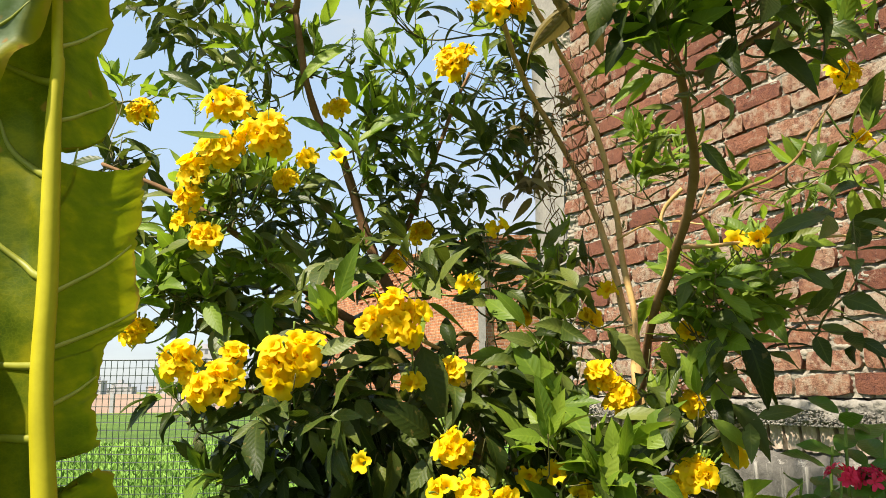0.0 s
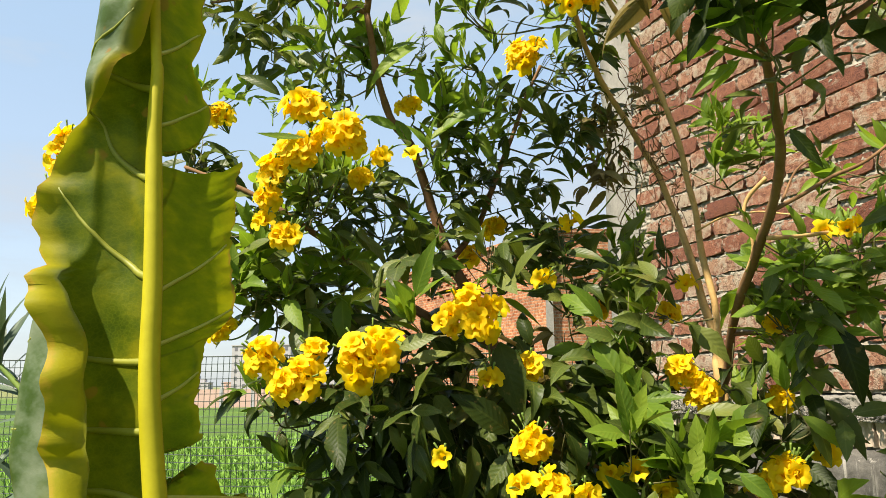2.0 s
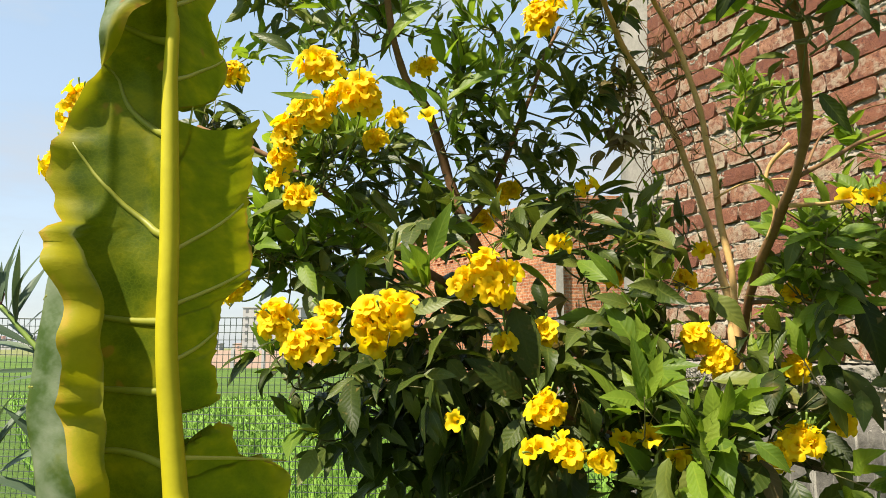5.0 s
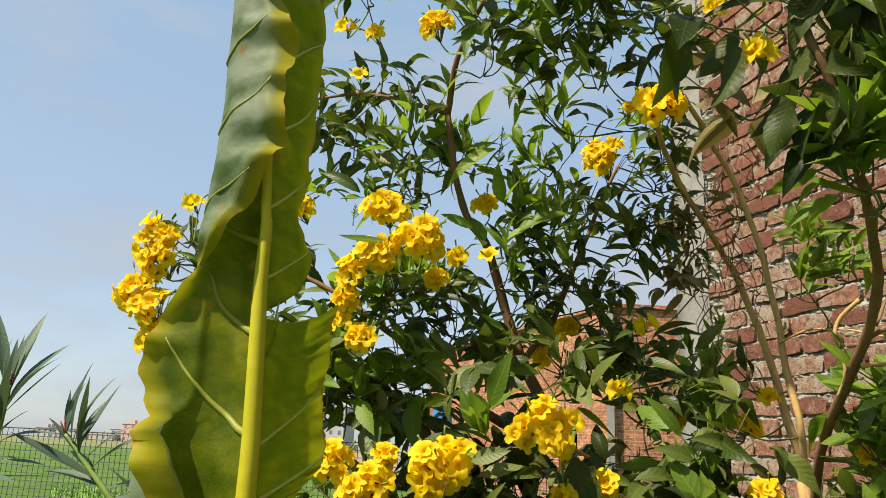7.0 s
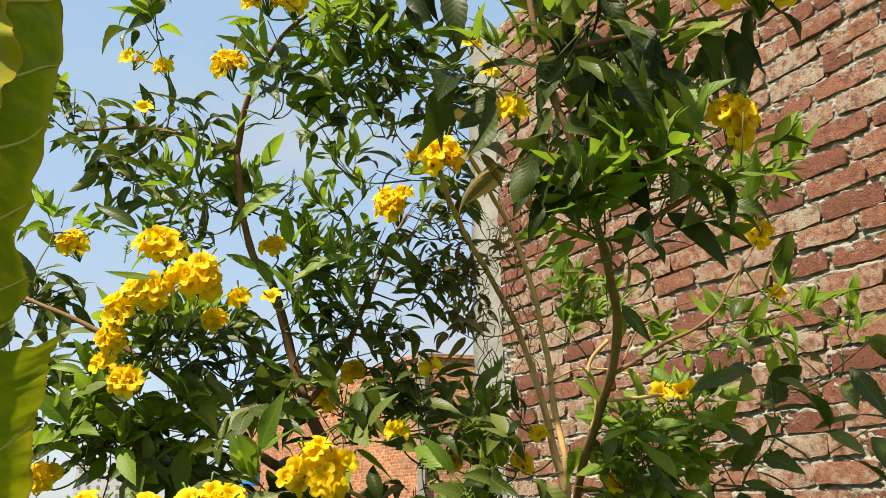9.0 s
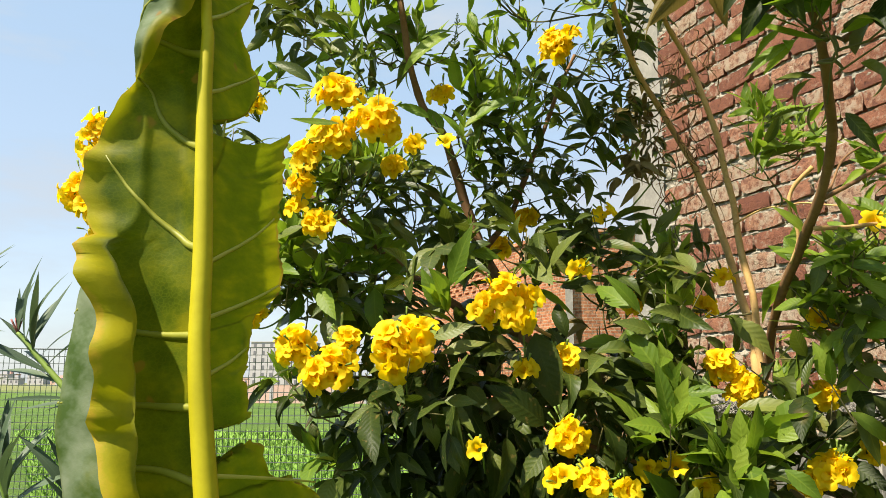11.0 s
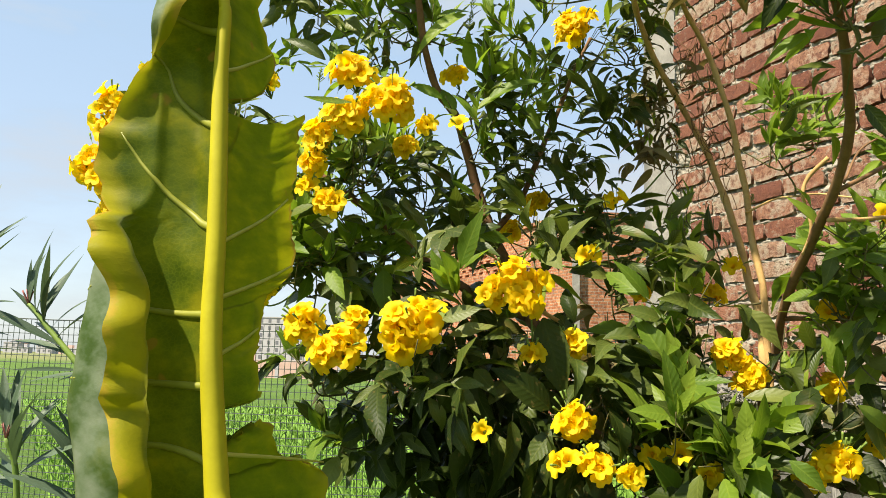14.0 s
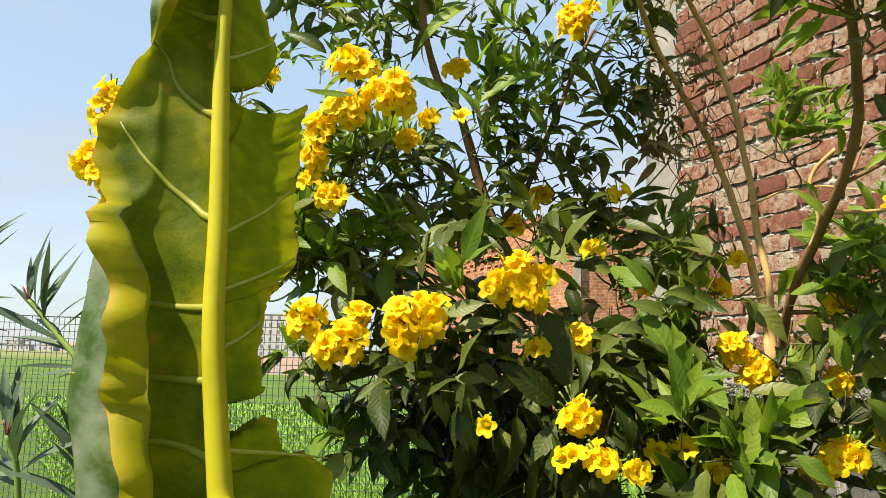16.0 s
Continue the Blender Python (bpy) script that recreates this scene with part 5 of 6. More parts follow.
SHRUBS.append(shrub((0.55, 2.0, 0.0), "tall shrub with bare pale stems and yellow flowers beside wall",
      [(STEM_PALE_A, 0.007, 0.012, BARK_PALE, "stem"), (STEM_PALE_B, 0.006, 0.010, BARK_PALE, "stem"), (STEM_DARK, 0.004, 0.0115, BARK_DARK, "stem"), (LIMB_RIGHT, 0.0042, 0.0022, BARK_DARK, "limb"), (LIMB_RIGHT_LOW, 0.0042, 0.0025, BARK_PALE, "limb"),
       (LIMB_RIGHT_BASE, 0.005, 0.003, BARK_DARK, "limb"), (LIMB_NEAR_TOP, 0.005, 0.003, BARK_DARK, "limb"), (LIMB_NEAR_SIDE, 0.005, 0.003, BARK_DARK, "limb"), (LIMB_LOW_FRONT, 0.006, 0.003, BARK_DARK, "limb"), (STICK, 0.0045, 0.0025, BARK_PALE, "limb"), (TWIG_ACROSS, 0.0026, 0.0014, BARK_DARK, "limb"), (TWIG_ACROSS_LOW, 0.003, 0.0015, BARK_PALE, "limb")],
      CLUSTERS_TOP[9:] + CLUSTERS_RIGHT + CLUSTERS_LOW_RIGHT, FOLIAGE_BASE_RIGHT + FOLIAGE_DRY + FOLIAGE_NEAR + FOLIAGE_TOP_RIGHT, 8,
      [STEM_PALE_A[1:6], STEM_PALE_B[1:6], STEM_DARK[5:10]]))


def bud_spike(parent, foot, tip, seed):
    """A thin upright spike set with small green buds."""
    rng = random.Random(seed)
    foot, tip = Vector(foot), Vector(tip)
    heap = Heap()
    heap.add(*tube(smooth_line([foot, (foot + tip) / 2 + Vector((rng.uniform(-0.005, 0.005), 0, 0)), tip], 4), 0.0014, 0.0006, 5))
    for k in range(16):
        at = foot.lerp(tip, 0.35 + 0.65 * k / 16)
        d = Vector((math.cos(k * 2.4), math.sin(k * 2.4), 0.9)).normalized()
        reach = 0.009 * (1.15 - k / 16)
        heap.add(*tube([at, at + d * reach * 0.5, at + d * reach, at + d * reach * 1.3], 0.0007, 0.0013, 4))
    attach("bud_spike", heap.mesh("bud_spike", STALK_GREEN), parent, None, "thin spike of small green buds")


for number, (foot, tip) in enumerate(SPIKES):
    bud_spike(SHRUBS[0] if foot[0] < 0.1 else SHRUBS[1], foot, tip, number)

def dry_vine(parent):
    """A tangle of thin dry tendrils hanging round the bare pale stems."""
    rng = random.Random(17)
    heap = Heap()
    for _ in range(46):
        x, z = rng.uniform(0.30, 0.47), rng.uniform(1.95, 2.42)
        line = [Vector((x, rng.uniform(2.04, 2.13), z))]
        for _ in range(rng.randrange(4, 8)):
            line.append(line[-1] + Vector((rng.uniform(-0.022, 0.026), rng.uniform(-0.014, 0.014), rng.uniform(-0.055, 0.008))))
        heap.add(*tube(smooth_line(line, 4), rng.uniform(0.0010, 0.0021), 0.0006, 5))
    attach("dry_vine", heap.mesh("dry_vine", BARK_DARK), parent, None, "tangle of thin dry brown tendrils", "stuff")


dry_vine(SHRUBS[1])

# ---- large leaf in the foreground ----
def big_leaf_build(nodes, links, shader, tc, bloom=False):
    """Yellowing waxy leaf: patches between green and yellow, a net of fine veins, yellow margin with burnt rim; bloom:
    a grey waxy coat where the blade turns its other face, on a half painted darker as the shaded side.
    """
    split = nodes.new("ShaderNodeSeparateXYZ")
    links.new(tc.outputs["UV"], split.inputs[0])
    place = tc.outputs["Object"]
    stretch = nodes.new("ShaderNodeMapping")
    stretch.inputs["Scale"].default_value = (1.0, 0.6, 1.5)
    stretch.inputs["Rotation"].default_value = (0.0, 0.6, 0.0)
    links.new(place, stretch.inputs[0])
    slanted = stretch.outputs[0]
    patch = calc(nodes, links, "ADD", calc(nodes, links, "MULTIPLY", noise_tex(nodes, links, slanted, 13, 3), 0.55), calc(nodes, links, "MULTIPLY", noise_tex(nodes, links, slanted, 48, 5, 0.65), 0.45))
    # lit right half raised, shaded rolled half held down: light put into the colour
    lit_gain = 1.15 if bloom else 1.95
    colour = ramp(nodes, links, patch, [(0.38, (0.028 * lit_gain, 0.054 * lit_gain, 0.002)), (0.49, (0.062 * lit_gain, 0.088 * lit_gain, 0.003)), (0.56, (0.105 * lit_gain, 0.120 * lit_gain, 0.004)), (0.66, (0.20 * lit_gain, 0.185 * lit_gain, 0.005))])
    net = nodes.new("ShaderNodeTexVoronoi")
    net.feature = "DISTANCE_TO_EDGE"
    net.inputs["Scale"].default_value = 210
    links.new(slanted, net.inputs["Vector"])
    thread = ramp(nodes, links, net.outputs["Distance"], [(0.02, (1, 1, 1)), (0.12, (0, 0, 0))])
    colour = mix(nodes, links, calc(nodes, links, "MULTIPLY", thread, 0.18), colour, (0.21, 0.22, 0.01))
    wander = calc(nodes, links, "MULTIPLY", calc(nodes, links, "SUBTRACT", noise_tex(nodes, links, place, 26, 4), 0.5), 0.5)
    margin = ramp(nodes, links, calc(nodes, links, "ADD", split.outputs[0], wander), [(0.70, (0, 0, 0)), (0.98, (1, 1, 1))])
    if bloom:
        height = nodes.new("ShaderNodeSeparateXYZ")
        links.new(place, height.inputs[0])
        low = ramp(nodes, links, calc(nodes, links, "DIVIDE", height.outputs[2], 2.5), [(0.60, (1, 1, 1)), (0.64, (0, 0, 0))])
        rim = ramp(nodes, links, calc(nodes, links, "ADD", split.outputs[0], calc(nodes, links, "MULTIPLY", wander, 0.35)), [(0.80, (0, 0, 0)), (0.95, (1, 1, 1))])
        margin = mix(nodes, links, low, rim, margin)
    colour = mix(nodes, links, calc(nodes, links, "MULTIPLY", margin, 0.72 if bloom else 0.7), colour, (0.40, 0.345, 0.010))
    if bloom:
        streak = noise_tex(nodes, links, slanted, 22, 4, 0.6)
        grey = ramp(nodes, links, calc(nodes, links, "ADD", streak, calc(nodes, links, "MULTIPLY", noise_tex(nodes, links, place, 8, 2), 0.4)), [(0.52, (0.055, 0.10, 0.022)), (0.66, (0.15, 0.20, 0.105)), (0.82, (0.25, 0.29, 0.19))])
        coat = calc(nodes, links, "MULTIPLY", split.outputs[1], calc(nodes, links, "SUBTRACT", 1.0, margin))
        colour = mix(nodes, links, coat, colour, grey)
    burnt = ramp(nodes, links, calc(nodes, links, "ADD", split.outputs[0], calc(nodes, links, "MULTIPLY", calc(nodes, links, "SUBTRACT", noise_tex(nodes, links, place, 60, 4), 0.5), 0.18)), [(0.97, (0, 0, 0)), (1.02, (1, 1, 1))])
    colour = mix(nodes, links, burnt, colour, (0.40, 0.28, 0.02) if bloom else (0.30, 0.15, 0.03))
    spot = ramp(nodes, links, noise_tex(nodes, links, place, 34, 2, 0.4), [(0.70, (0, 0, 0)), (0.73, (1, 1, 1))])
    colour = mix(nodes, links, calc(nodes, links, "MULTIPLY", spot, 0.8), colour, (0.26, 0.13, 0.02))
    links.new(colour, shader.inputs["Base Color"])
    bump(nodes, links, shader, calc(nodes, links, "ADD", noise_tex(nodes, links, slanted, 40, 4), calc(nodes, links, "MULTIPLY", thread, 0.08)), 0.16, 0.003)
    thin = nodes.new("ShaderNodeBsdfTranslucent")
    links.new(mix(nodes, links, 0.45, colour, (0.34, 0.36, 0.008)), thin.inputs[0])
    both = nodes.new("ShaderNodeMixShader")
    both.inputs[0].default_value = 0.36 if bloom else 0.5
    links.new(shader.outputs[0], both.inputs[1])
    links.new(thin.outputs[0], both.inputs[2])
    links.new(both.outputs[0], nodes["Material Output"].inputs["Surface"])


BIG_LEAF = material("large waxy leaf", big_leaf_build, Roughness=0.5, Specular_IOR_Level=0.18)
BIG_LEAF_BLOOM = material("shaded half of waxy leaf with pale bloom", lambda nodes, links, shader, tc: big_leaf_build(nodes, links, shader, tc, True), Roughness=0.56, Specular_IOR_Level=0.15)
RIB = plain("yellow leaf rib", [(0.3, (0.33, 0.29, 0.005)), (0.5, (0.40, 0.35, 0.008)), (0.7, (0.46, 0.41, 0.015))], 12, 0.65, 0.2, 0.001, 90)
VEIN = plain("olive leaf vein", [(0.3, (0.15, 0.16, 0.012)), (0.7, (0.24, 0.245, 0.028))], 12, 0.5, 0.2, 0.001, 90)
VEIN_PALE = plain("pale yellow leaf vein", [(0.3, (0.30, 0.31, 0.04)), (0.7, (0.44, 0.44, 0.08))], 12, 0.5, 0.2, 0.001, 90)

RIB_LINE = [(-0.262, 0.69, 1.1), (-0.272, 0.68, 1.336), (-0.276, 0.68, 1.374), (-0.288, 0.68, 1.476), (-0.29, 0.68, 1.559), (-0.294, 0.68, 1.646), (-0.296, 0.68, 1.69), (-0.296, 0.68, 1.736), (-0.299, 0.68, 1.764), (-0.313, 0.685, 1.95), (-0.323, 0.69, 2.15), (-0.33, 0.70, 2.4), (-0.335, 0.71, 2.66)]
# right margin of the blade, in three torn lengths, from below upwards
MARGIN = [(-0.278, 0.692, 1.432), (-0.274, 0.711, 1.431), (-0.269, 0.735, 1.435), (-0.269, 0.739, 1.451), (-0.27, 0.735, 1.46), (-0.273, 0.727, 1.471), (-0.272, 0.734, 1.482), (-0.271, 0.739, 1.496), (-0.271, 0.746, 1.519), (-0.266, 0.762, 1.53), (-0.26, 0.782, 1.546), (-0.26, 0.783, 1.562), (-0.264, 0.775, 1.583), (-0.265, 0.778, 1.611), (-0.264, 0.784, 1.644), (-0.263, 0.791, 1.677), (-0.262, 0.795, 1.694)]
MARGIN_TOP = [(-0.293, 0.698, 1.67), (-0.288, 0.718, 1.68), (-0.282, 0.742, 1.696), (-0.279, 0.756, 1.717), (-0.28, 0.753, 1.731), (-0.286, 0.74, 1.745), (-0.289, 0.734, 1.763), (-0.286, 0.741, 1.796), (-0.283, 0.742, 1.86), (-0.282, 0.742, 1.92), (-0.284, 0.742, 1.975), (-0.292, 0.74, 2.02), (-0.287, 0.742, 2.06), (-0.280, 0.742, 2.14), (-0.268, 0.745, 2.22), (-0.266, 0.745, 2.32), (-0.28, 0.735, 2.46), (-0.315, 0.72, 2.60), (-0.335, 0.712, 2.66)]
MARGIN_LOW = [(-0.271, 0.692, 1.318), (-0.237, 0.806, 1.286), (-0.234, 0.817, 1.321), (-0.228, 0.818, 1.354), (-0.232, 0.818, 1.369), (-0.246, 0.795, 1.378), (-0.257, 0.764, 1.386), (-0.259, 0.762, 1.399), (-0.264, 0.747, 1.411), (-0.268, 0.734, 1.421), (-0.273, 0.711, 1.416), (-0.276, 0.695, 1.409)]
# left half, by height: reach of its outer fold, of the edge of the flap that comes back over it, and of its free margin
LEFT_HALF = [
    (1.10, 0.104, 0.028, 0.048), (1.30, 0.108, 0.030, 0.044), (1.366, 0.110, 0.033, 0.050), (1.40, 0.112, 0.036, 0.054), (1.425, 0.118, 0.034, 0.064), (1.47, 0.108, 0.033, 0.056),
    (1.505, 0.102, 0.034, 0.058), (1.525, 0.100, 0.038, 0.066), (1.545, 0.095, 0.050, 0.078), (1.565, 0.082, 0.068, 0.086), (1.585, 0.054, 0.074, 0.092), (1.61, 0.052, 0.075, 0.096),
    (1.645, 0.052, 0.074, 0.094), (1.668, 0.050, 0.068, 0.083), (1.69, 0.054, 0.060, 0.064), (1.71, 0.060, 0.048, 0.038), (1.74, 0.056, 0.036, 0.016), (1.78, 0.051, 0.018, -0.010),
    (1.82, 0.047, 0.006, -0.026), (1.87, 0.044, 0.003, -0.030), (1.92, 0.042, 0.008, -0.020), (1.96, 0.040, 0.012, -0.012), (2.0, 0.039, 0.012, -0.010), (2.04, 0.034, 0.020, 0.006),
]
LEFT_HALF += [(2.075, 0.020, 0.027, 0.033), (2.15, 0.022, 0.031, 0.040), (2.25, 0.022, 0.030, 0.037), (2.40, 0.018, 0.025, 0.031), (2.54, 0.009, 0.013, 0.017), (2.66, 0.001, 0.002, 0.003)]


def rib_at(z):
    p = np.array(RIB_LINE)
    return Vector((float(np.interp(z, p[:, 2], p[:, 0])), float(np.interp(z, p[:, 2], p[:, 1])), z))


def blade(margin, steps, slant, crumple=0.0):
    """A length of the right half of the blade between the rib and its margin; its rows rise outward like the side veins."""
    edge = smooth_line(margin, 1)
    run = np.concatenate([[0], np.cumsum(np.linalg.norm(np.diff(edge, axis=0), axis=1))])
    cols = 10
    v, uv = [], []
    low, high = edge[0][2] - 0.004, edge[-1][2]
    for i in range(steps + 1):
        at = run[-1] * i / steps
        tip = Vector([float(np.interp(at, run, edge[:, k])) for k in range(3)])
        tip += Vector((0.003, 0.003, 0.003)) * (noise.noise((at * 120, 3, 1)) + 0.6 * noise.noise((at * 320, 5, 1)))
        reach = (tip - rib_at(tip.z)).length
        root = rib_at(min(max(tip.z - slant * reach, low), high))
        for k in range(cols + 1):
            s = k / cols
            p = root.lerp(tip, s)
            p.z -= 0.010 * math.sin(3.14 * s) * (i / steps) ** 8 + 0.003 * noise.noise((s * 9, 2, high)) * (i / steps) ** 20
            p.y += 0.007 * math.sin(3.14 * s) + 0.004 * s * math.sin(p.z * 120) + 0.008 * s * noise.noise((p.z * 14, s * 2, 4)) + 0.004 * s * noise.noise((p.z * 60, s * 5, 7)) + 0.0085 * math.sin(3.0 * s) * abs(math.sin(root.z * 62 + 0.7))
            p.y += crumple * s * (noise.noise((p.z * 45, s * 3, 11)) + 0.5 * noise.noise((p.z * 20, s * 9, 12)))
            p.z += 0.5 * crumple * s * noise.noise((s * 6, i * 0.16, 13))
            v.append(tuple(p))
            uv.append((s, i / steps))
    f = [(i * (cols + 1) + k, i * (cols + 1) + k + 1, (i + 1) * (cols + 1) + k + 1, (i + 1) * (cols + 1) + k) for i in range(steps) for k in range(cols)]
    return v, f, uv


def left_reach(z):
    """Outer fold, flap and margin at a height, eased between the given heights."""
    p = np.array(LEFT_HALF)
    near = [z - 0.010, z - 0.005, z, z + 0.005, z + 0.010]
    return [float(np.mean(np.interp(near, p[:, 0], p[:, k]))) for k in (1, 2, 3)]


def left_point(z, s):
    """A point of the left half at height z; s runs along the blade from the rib (0) to the free margin (1). Also how far it lies on the turned-back flap."""
    outer, flap, margin = left_reach(z)
    back = min(1.0, max(0.0, (outer - flap) / 0.014))
    third = back * min(1.0, max(0.0, (margin - flap) / 0.012))
    root = rib_at(z)
    marks = np.array([(0.0, 0.0), (outer * 0.45, 0.012), (outer * 0.92, 0.010), (outer, 0.004 - 0.006 * back), ((outer + flap) / 2, 0.006 - 0.026 * back), (flap, 0.004 - 0.026 * back), ((flap + margin) / 2 + 0.002 * third, 0.002 - 0.030 * back - 0.012 * third), (margin, -0.002 - 0.020 * back - 0.020 * third)])
    run = np.concatenate([[0], np.cumsum(np.linalg.norm(np.diff(marks, axis=0), axis=1) + 1e-5)])
    run /= run[-1]
    near = np.clip([s - 0.03, s - 0.015, s, s + 0.015, s + 0.03], 0, 1) if 0.03 < s < 0.97 else [s]
    x, y = (float(np.mean(np.interp(near, run, marks[:, k]))) for k in (0, 1))
    ruffle = 0.016 * noise.noise((z * 22, 2, 5)) + 0.008 * noise.noise((z * 55, 5, 5)) + 0.004 * math.sin(z * 130)
    hem = max(0.0, (s - 0.45) / 0.55) ** 1.6
    swell = 0.004 * math.sin(3.14 * min(1.0, s / 0.5)) * abs(math.sin(z * 41 + 0.6 - 6 * s))
    turned = back * min(1.0, max(0.0, (s - run[3] + 0.04) / 0.08)) * (1 - third * min(1.0, max(0.0, (s - run[5] + 0.02) / 0.06)))
    return Vector((root.x - x + hem * (0.012 * noise.noise((z * 17, 1, 8)) + 0.006 * noise.noise((z * 48, 1, 8))), root.y + y + hem * ruffle + swell, z + 0.008 * hem * noise.noise((z * 25, s, 1)))), turned


def left_blade():
    """The left half: runs out from the rib, doubles back over itself in its upper length and is pleated in its lower one, with a wavy yellow margin."""
    rows, cols = 260, 34
    v, uv = [], []
    for i in range(rows + 1):
        zz = 1.10 + (2.66 - 1.10) * i / rows
        for k in range(cols + 1):
            p, turned = left_point(zz, k / cols)
            v.append(tuple(p))
            uv.append((k / cols, turned))
    f = [(i * (cols + 1) + k + 1, i * (cols + 1) + k, (i + 1) * (cols + 1) + k, (i + 1) * (cols + 1) + k + 1) for i in range(rows) for k in range(cols)]
    return v, f, uv


def large_leaf():
    base = thing("large_leaf_plant", (-0.25, 0.71, 0.0), "tall torn yellow-green leaf with a thick yellow midrib", "plant")
    v, f, u = tube(smooth_line([(-0.250, 0.71, 0.0), (-0.256, 0.70, 0.6)] + RIB_LINE, 6), 0.0122, 0.0010, 12)
    attach("midrib", mesh("midrib", v, f, RIB, u, True), base, None, "thick yellow midrib")
    for margin, steps, label in ((MARGIN, 90, ""), (MARGIN_TOP, 110, ""), (MARGIN_LOW, 50, "torn lower flap of the leaf")):
        v, f, u = blade(margin, steps, 0.0 if label else 0.3, 0.022 if label else 0.004)
        attach("blade", mesh("blade", v, f, BIG_LEAF, u, True), base, None, label)
    v, f, u = left_blade()
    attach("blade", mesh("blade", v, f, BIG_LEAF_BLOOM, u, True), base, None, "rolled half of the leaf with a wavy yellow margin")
    # side veins: those on the right rise straight to the margin, those on the left sweep up, the lowest ones flat
    edge = np.array(MARGIN + MARGIN_TOP)
    for z, rise in ((1.398, -0.021), (1.466, 0.026), (1.509, 0.040), (1.550, 0.058), (1.610, 0.068), (1.688, 0.045), (1.75, 0.05), (1.82, 0.055), (1.89, 0.055), (1.97, 0.055), (2.05, 0.05), (2.13, 0.05), (2.21, 0.05), (2.30, 0.05), (2.40, 0.05)):
        root = rib_at(z)
        tip = Vector((-0.231, 0.816, z + rise)) if z < 1.4 else Vector((float(np.interp(z + rise, edge[:, 2], edge[:, 0])), float(np.interp(z + rise, edge[:, 2], edge[:, 1])), z + rise))
        line = []
        for a in (0, 0.25, 0.5, 0.75, 0.97):
            p = root.lerp(tip, a)
            p.y += 0.007 * math.sin(3.14 * a) + 0.004 * a * math.sin(p.z * 120) + 0.008 * a * noise.noise((p.z * 14, a * 2, 4)) - 0.0008
            p.x -= 0.0008
            line.append(p)
        v, f, u = tube(smooth_line(line, 3), 0.0021, 0.0008, 6)
        attach("vein", mesh("vein", v, f, VEIN_PALE, u, True), base, None)
    for z, reach, rise, bow in ((1.33, 0.5, 0.0, 0.014), (1.389, 0.5, 0.0, 0.012), (1.445, 0.55, 0.004, 0.0), (1.498, 0.55, 0.020, -0.006), (1.563, 0.86, 0.078, -0.014), (1.643, 0.8, 0.062, -0.010), (1.72, 0.9, 0.055, -0.006),
                                (1.80, 0.9, 0.06, -0.006), (1.87, 0.9, 0.06, -0.006), (1.95, 0.9, 0.06, -0.006), (2.03, 0.85, 0.055, -0.006), (2.12, 0.85, 0.05, -0.006), (2.21, 0.85, 0.05, -0.006)):
        line = [left_point(z + rise * a + bow * math.sin(3.14 * a), reach * a)[0] + Vector((0, 0.0006, 0)) for a in np.linspace(0, 1, 16)]
        v, f, u = tube(line, 0.0037, 0.0010, 8)
        attach("vein", mesh("vein", v, f, VEIN, u, True), base, None)


large_leaf()

# ---- oleander by the net ----
OLEANDER_SHAPES = [leaf_shape(0.065, 8, 0.25, d, 0.0, 0.5, t) for d, t in ((0.05, 0.2), (0.2, -0.2), (0.35, 0.1))]
OLEANDER_DATA = [mesh("leaf", v, f, LEAF_OLEANDER, u, True) for v, f, u in OLEANDER_SHAPES]
BUD = plain("pink bud", [(0.3, (0.28, 0.08, 0.08)), (0.7, (0.42, 0.18, 0.15))], 20, 0.6)


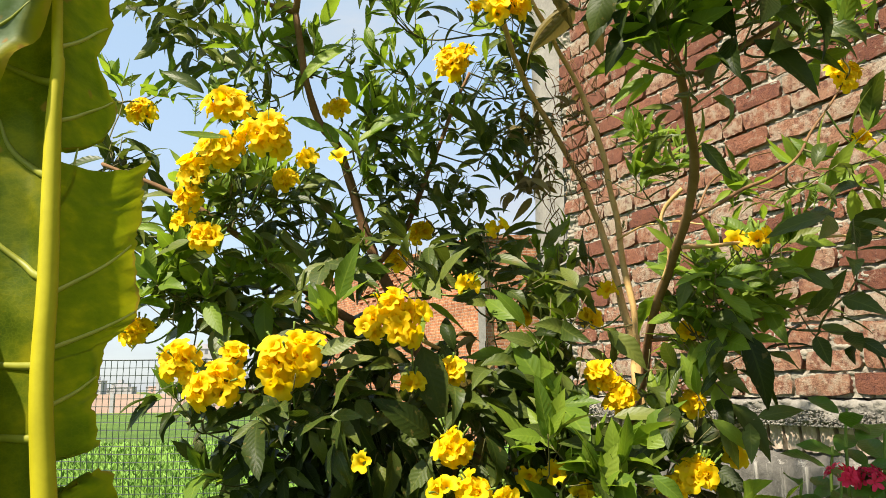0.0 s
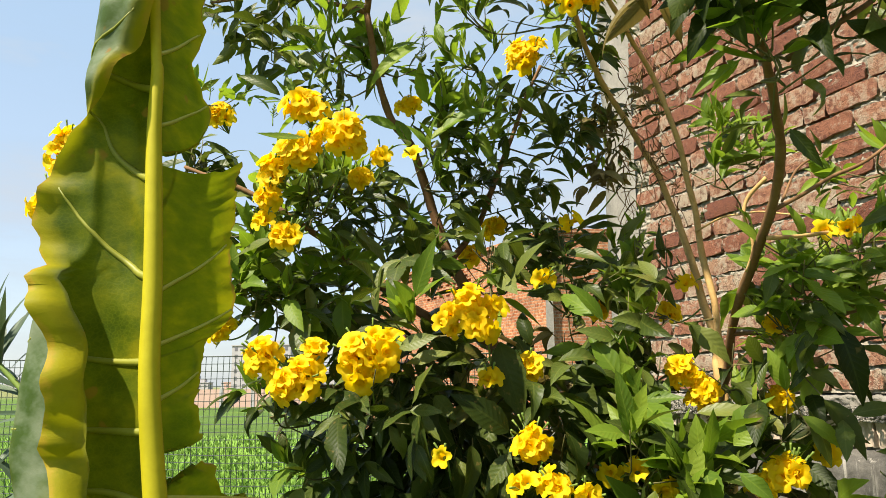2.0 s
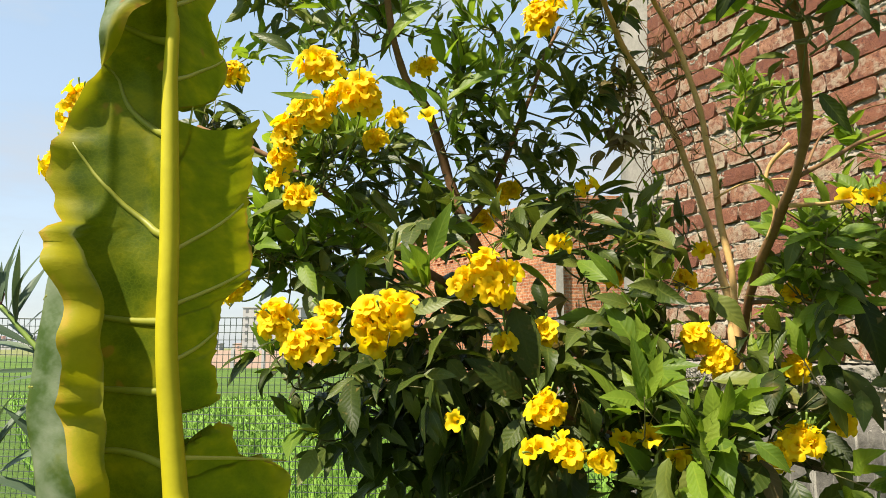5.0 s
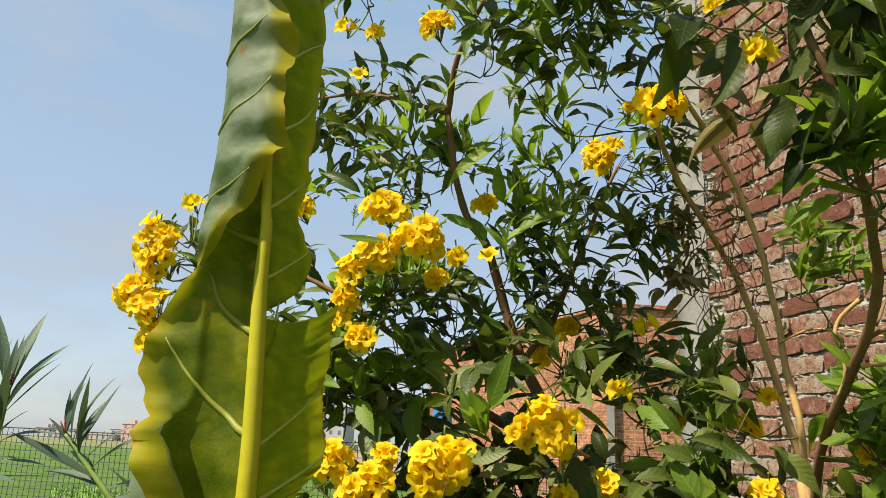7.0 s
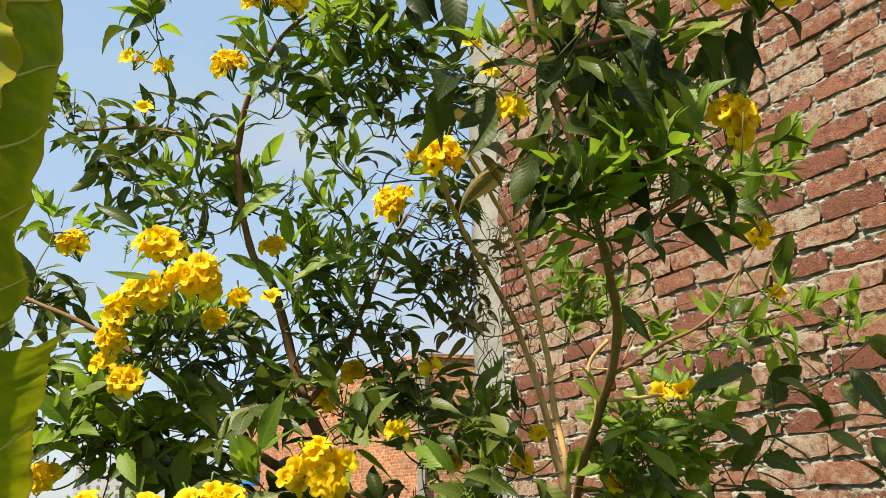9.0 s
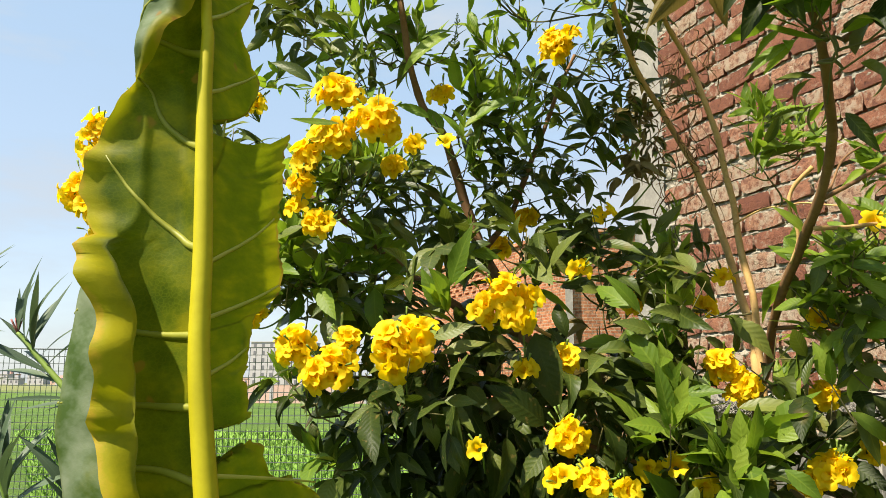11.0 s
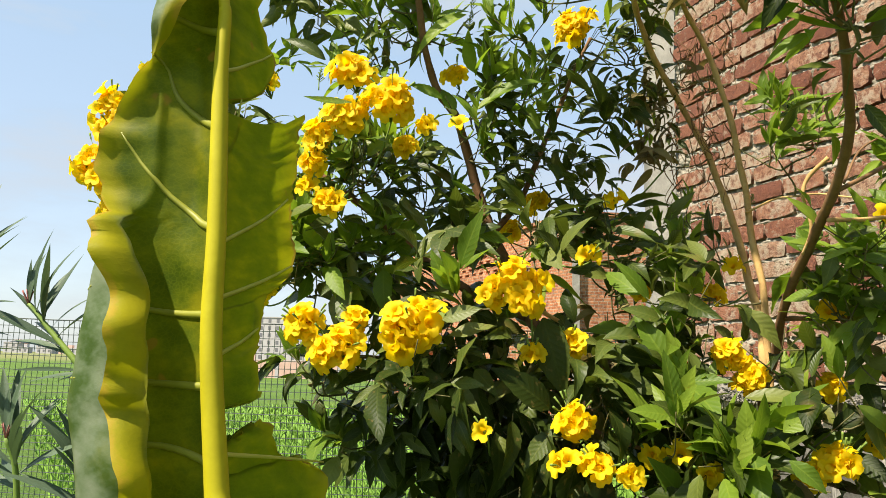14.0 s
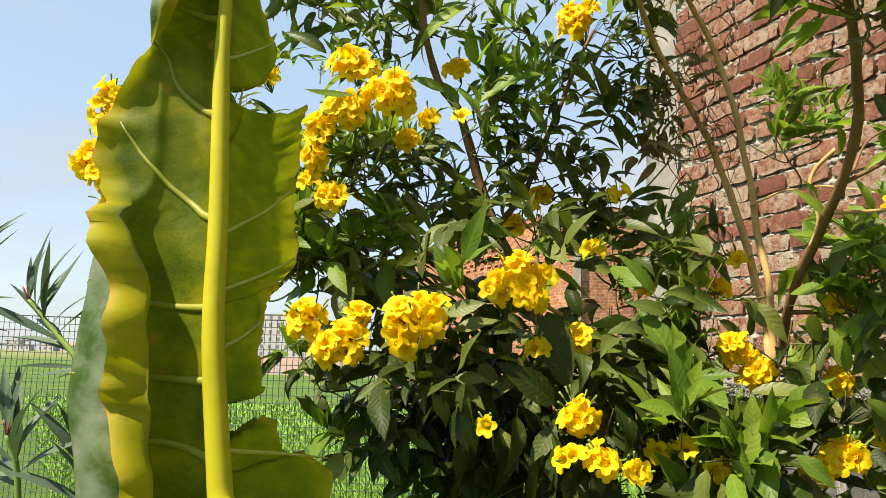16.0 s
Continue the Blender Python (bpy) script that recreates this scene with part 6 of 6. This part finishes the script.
def oleander():
    rng = random.Random(12)
    base = thing("oleander", (-1.0, 1.62, 0.0), "grey-green oleander with long narrow leaves and pink buds", "shrub")
    stems = [[(-0.85, 1.60, 0.0), (-0.84, 1.58, 0.9), (-0.86, 1.56, 1.36), (-0.92, 1.55, 1.44), (-0.99, 1.55, 1.51), (-1.04, 1.55, 1.56)],
             [(-1.25, 1.60, 0.0), (-1.24, 1.58, 0.9), (-1.21, 1.56, 1.40), (-1.19, 1.55, 1.58), (-1.185, 1.55, 1.655)],
             [(-0.80, 1.62, 0.0), (-0.80, 1.60, 0.9), (-0.79, 1.57, 1.30), (-0.79, 1.55, 1.42)],
             [(-1.02, 1.64, 0.0), (-1.02, 1.60, 0.8), (-1.03, 1.56, 1.20), (-1.05, 1.54, 1.30)],
             [(-0.92, 1.64, 0.0), (-0.90, 1.60, 0.8), (-0.88, 1.56, 1.15), (-0.87, 1.54, 1.26)]]
    for n, points in enumerate(stems):
        line = smooth_line(points, 8)
        v, f, u = tube(line, 0.010, 0.004, 8)
        attach("stem", mesh("stem", v, f, STALK_GREEN, u, True), base, None)
        for k in range(11):
            t = 1 - 0.046 * k - (0.01 if k else 0)
            at = Vector(line[max(0, min(len(line) - 1, int(t * (len(line) - 1))))])
            for j in range((2 if k % 3 else 3) if k else 3):
                a = rng.uniform(0, 6.28) if k else j * 1.26
                spread = 0.26 + 0.075 * k if k else 0.12
                d = Vector((math.cos(a) * spread, math.sin(a) * spread * 0.8, 1.0 - 0.11 * k)).normalized()
                size = rng.uniform(0.12, 0.20) * (0.7 if not k else 1)
                attach("leaf", OLEANDER_DATA[rng.randrange(3)], base, Matrix.Translation(at) @ frame_from(d, (-0.3 * d.x, -0.5, 1)) @ Matrix.Scale(size, 4))
        tip = Vector(line[-1])
        for j in range(5):
            d = Vector((rng.uniform(-0.5, 0.5), rng.uniform(-0.5, 0.5), 1)).normalized()
            v, f, u = tube([tip, tip + d * 0.012, tip + d * 0.022, tip + d * 0.030], 0.0022, 0.0008, 6)
            attach("bud", mesh("bud", v, f, BUD, u, True), base, None, "pink flower bud")


oleander()

# ---- red flowered shrub by the wall foot ----
BROAD_SHAPES = [leaf_shape(0.27, 10, 0.15, d, 0.04, 0.5, t, 0.15) for d, t in ((0.15, 0.2), (0.35, -0.2), (0.25, 0.1))]
BROAD_DATA = [mesh("leaf", v, f, LEAF_SHRUB, u, True) for v, f, u in BROAD_SHAPES]


def small_flower():
    v, f, uv = [], [], []
    for p in range(5):
        a = p * 1.2566
        b = len(v)
        for r, w, y in ((0.08, 0.06, 0.0), (0.55, 0.30, 0.28), (1.0, 0.16, 0.30)):
            c, s = math.cos(a), math.sin(a)
            for sg in (-1, 1):
                v.append((r * c - sg * w * s, y, r * s + sg * w * c))
                uv.append((0.5 + 0.5 * sg, 0.3 + 0.7 * r))
        f += [(b, b + 1, b + 3, b + 2), (b + 2, b + 3, b + 5, b + 4)]
    return mesh("flower", v, f, PETAL_RED, uv, True)


def red_shrub():
    rng = random.Random(9)
    base = thing("red_flowered_shrub", (0.82, 1.62, 0.0), "broad-leaved green shrub with small pink-red flower heads", "shrub")
    tips = [(0.745, 1.54, 1.305), (0.795, 1.54, 1.300), (0.79, 1.58, 1.43), (0.87, 1.60, 1.39), (0.70, 1.60, 1.30), (0.93, 1.60, 1.34), (0.64, 1.62, 1.22), (0.755, 1.58, 1.36), (0.83, 1.58, 1.33)]
    data = small_flower()
    for n, tip in enumerate(tips):
        tip = Vector(tip)
        line = smooth_line([(0.82 + 0.3 * (tip.x - 0.82), 1.66, 0.0), (tip.x * 0.6 + 0.33, 1.64, 0.8), tip + Vector((0, 0.02, -0.12)), tip], 6)
        v, f, u = tube(line, 0.005, 0.0025, 7)
        attach("stem", mesh("stem", v, f, STALK_GREEN, u, True), base, None)
        for k in range(9):
            a, h = k * 2.4 + n, 0.02 + 0.024 * k
            at = tip - Vector((0, 0, h + (0.02 if n < 2 else 0)))
            d = Vector((math.cos(a), math.sin(a) * 0.8, 0.5 - 0.06 * k)).normalized()
            attach("leaf", BROAD_DATA[rng.randrange(3)], base, Matrix.Translation(at + d * 0.02) @ frame_from(d, (-0.2, -0.5, 1)) @ Matrix.Scale(rng.uniform(0.06, 0.10), 4))
        if n < 2:
            heap = Heap()
            spots = []
            for k in range(14):
                d = Vector((rng.uniform(-1, 1), rng.uniform(-1, 0.4), rng.uniform(0.0, 1))).normalized()
                spots.append((tip + d * rng.uniform(0.014, 0.024), d))
                heap.add(*tube([tip, tip + d * 0.012], 0.001, 0.0008, 4))
            head = attach("flower_head", heap.mesh("flower_head", BUD), base, None, "head of small pink-red flowers")
            for at, d in spots:
                attach("flower", data, head, Matrix.Translation(at) @ frame_from(d, (0.1, 0.3, 1)) @ Matrix.Scale(rng.uniform(0.012, 0.017), 4))


red_shrub()
for shrub_number, kind, shape, foot, tip in STANDING_OUT:
    foot, tip = Vector(foot), Vector(tip)
    attach("leaf", LEAF_DATA[kind][shape], SHRUBS[shrub_number], Matrix.Translation(foot) @ frame_from(tip - foot, (-0.3, -1, 0.6)) @ Matrix.Scale((tip - foot).length * 1.05, 4), "large dark hanging leaf" if kind == 3 else "")

# ---- the bricks of the wall, one by one ----
lay_bricks(wall_one)
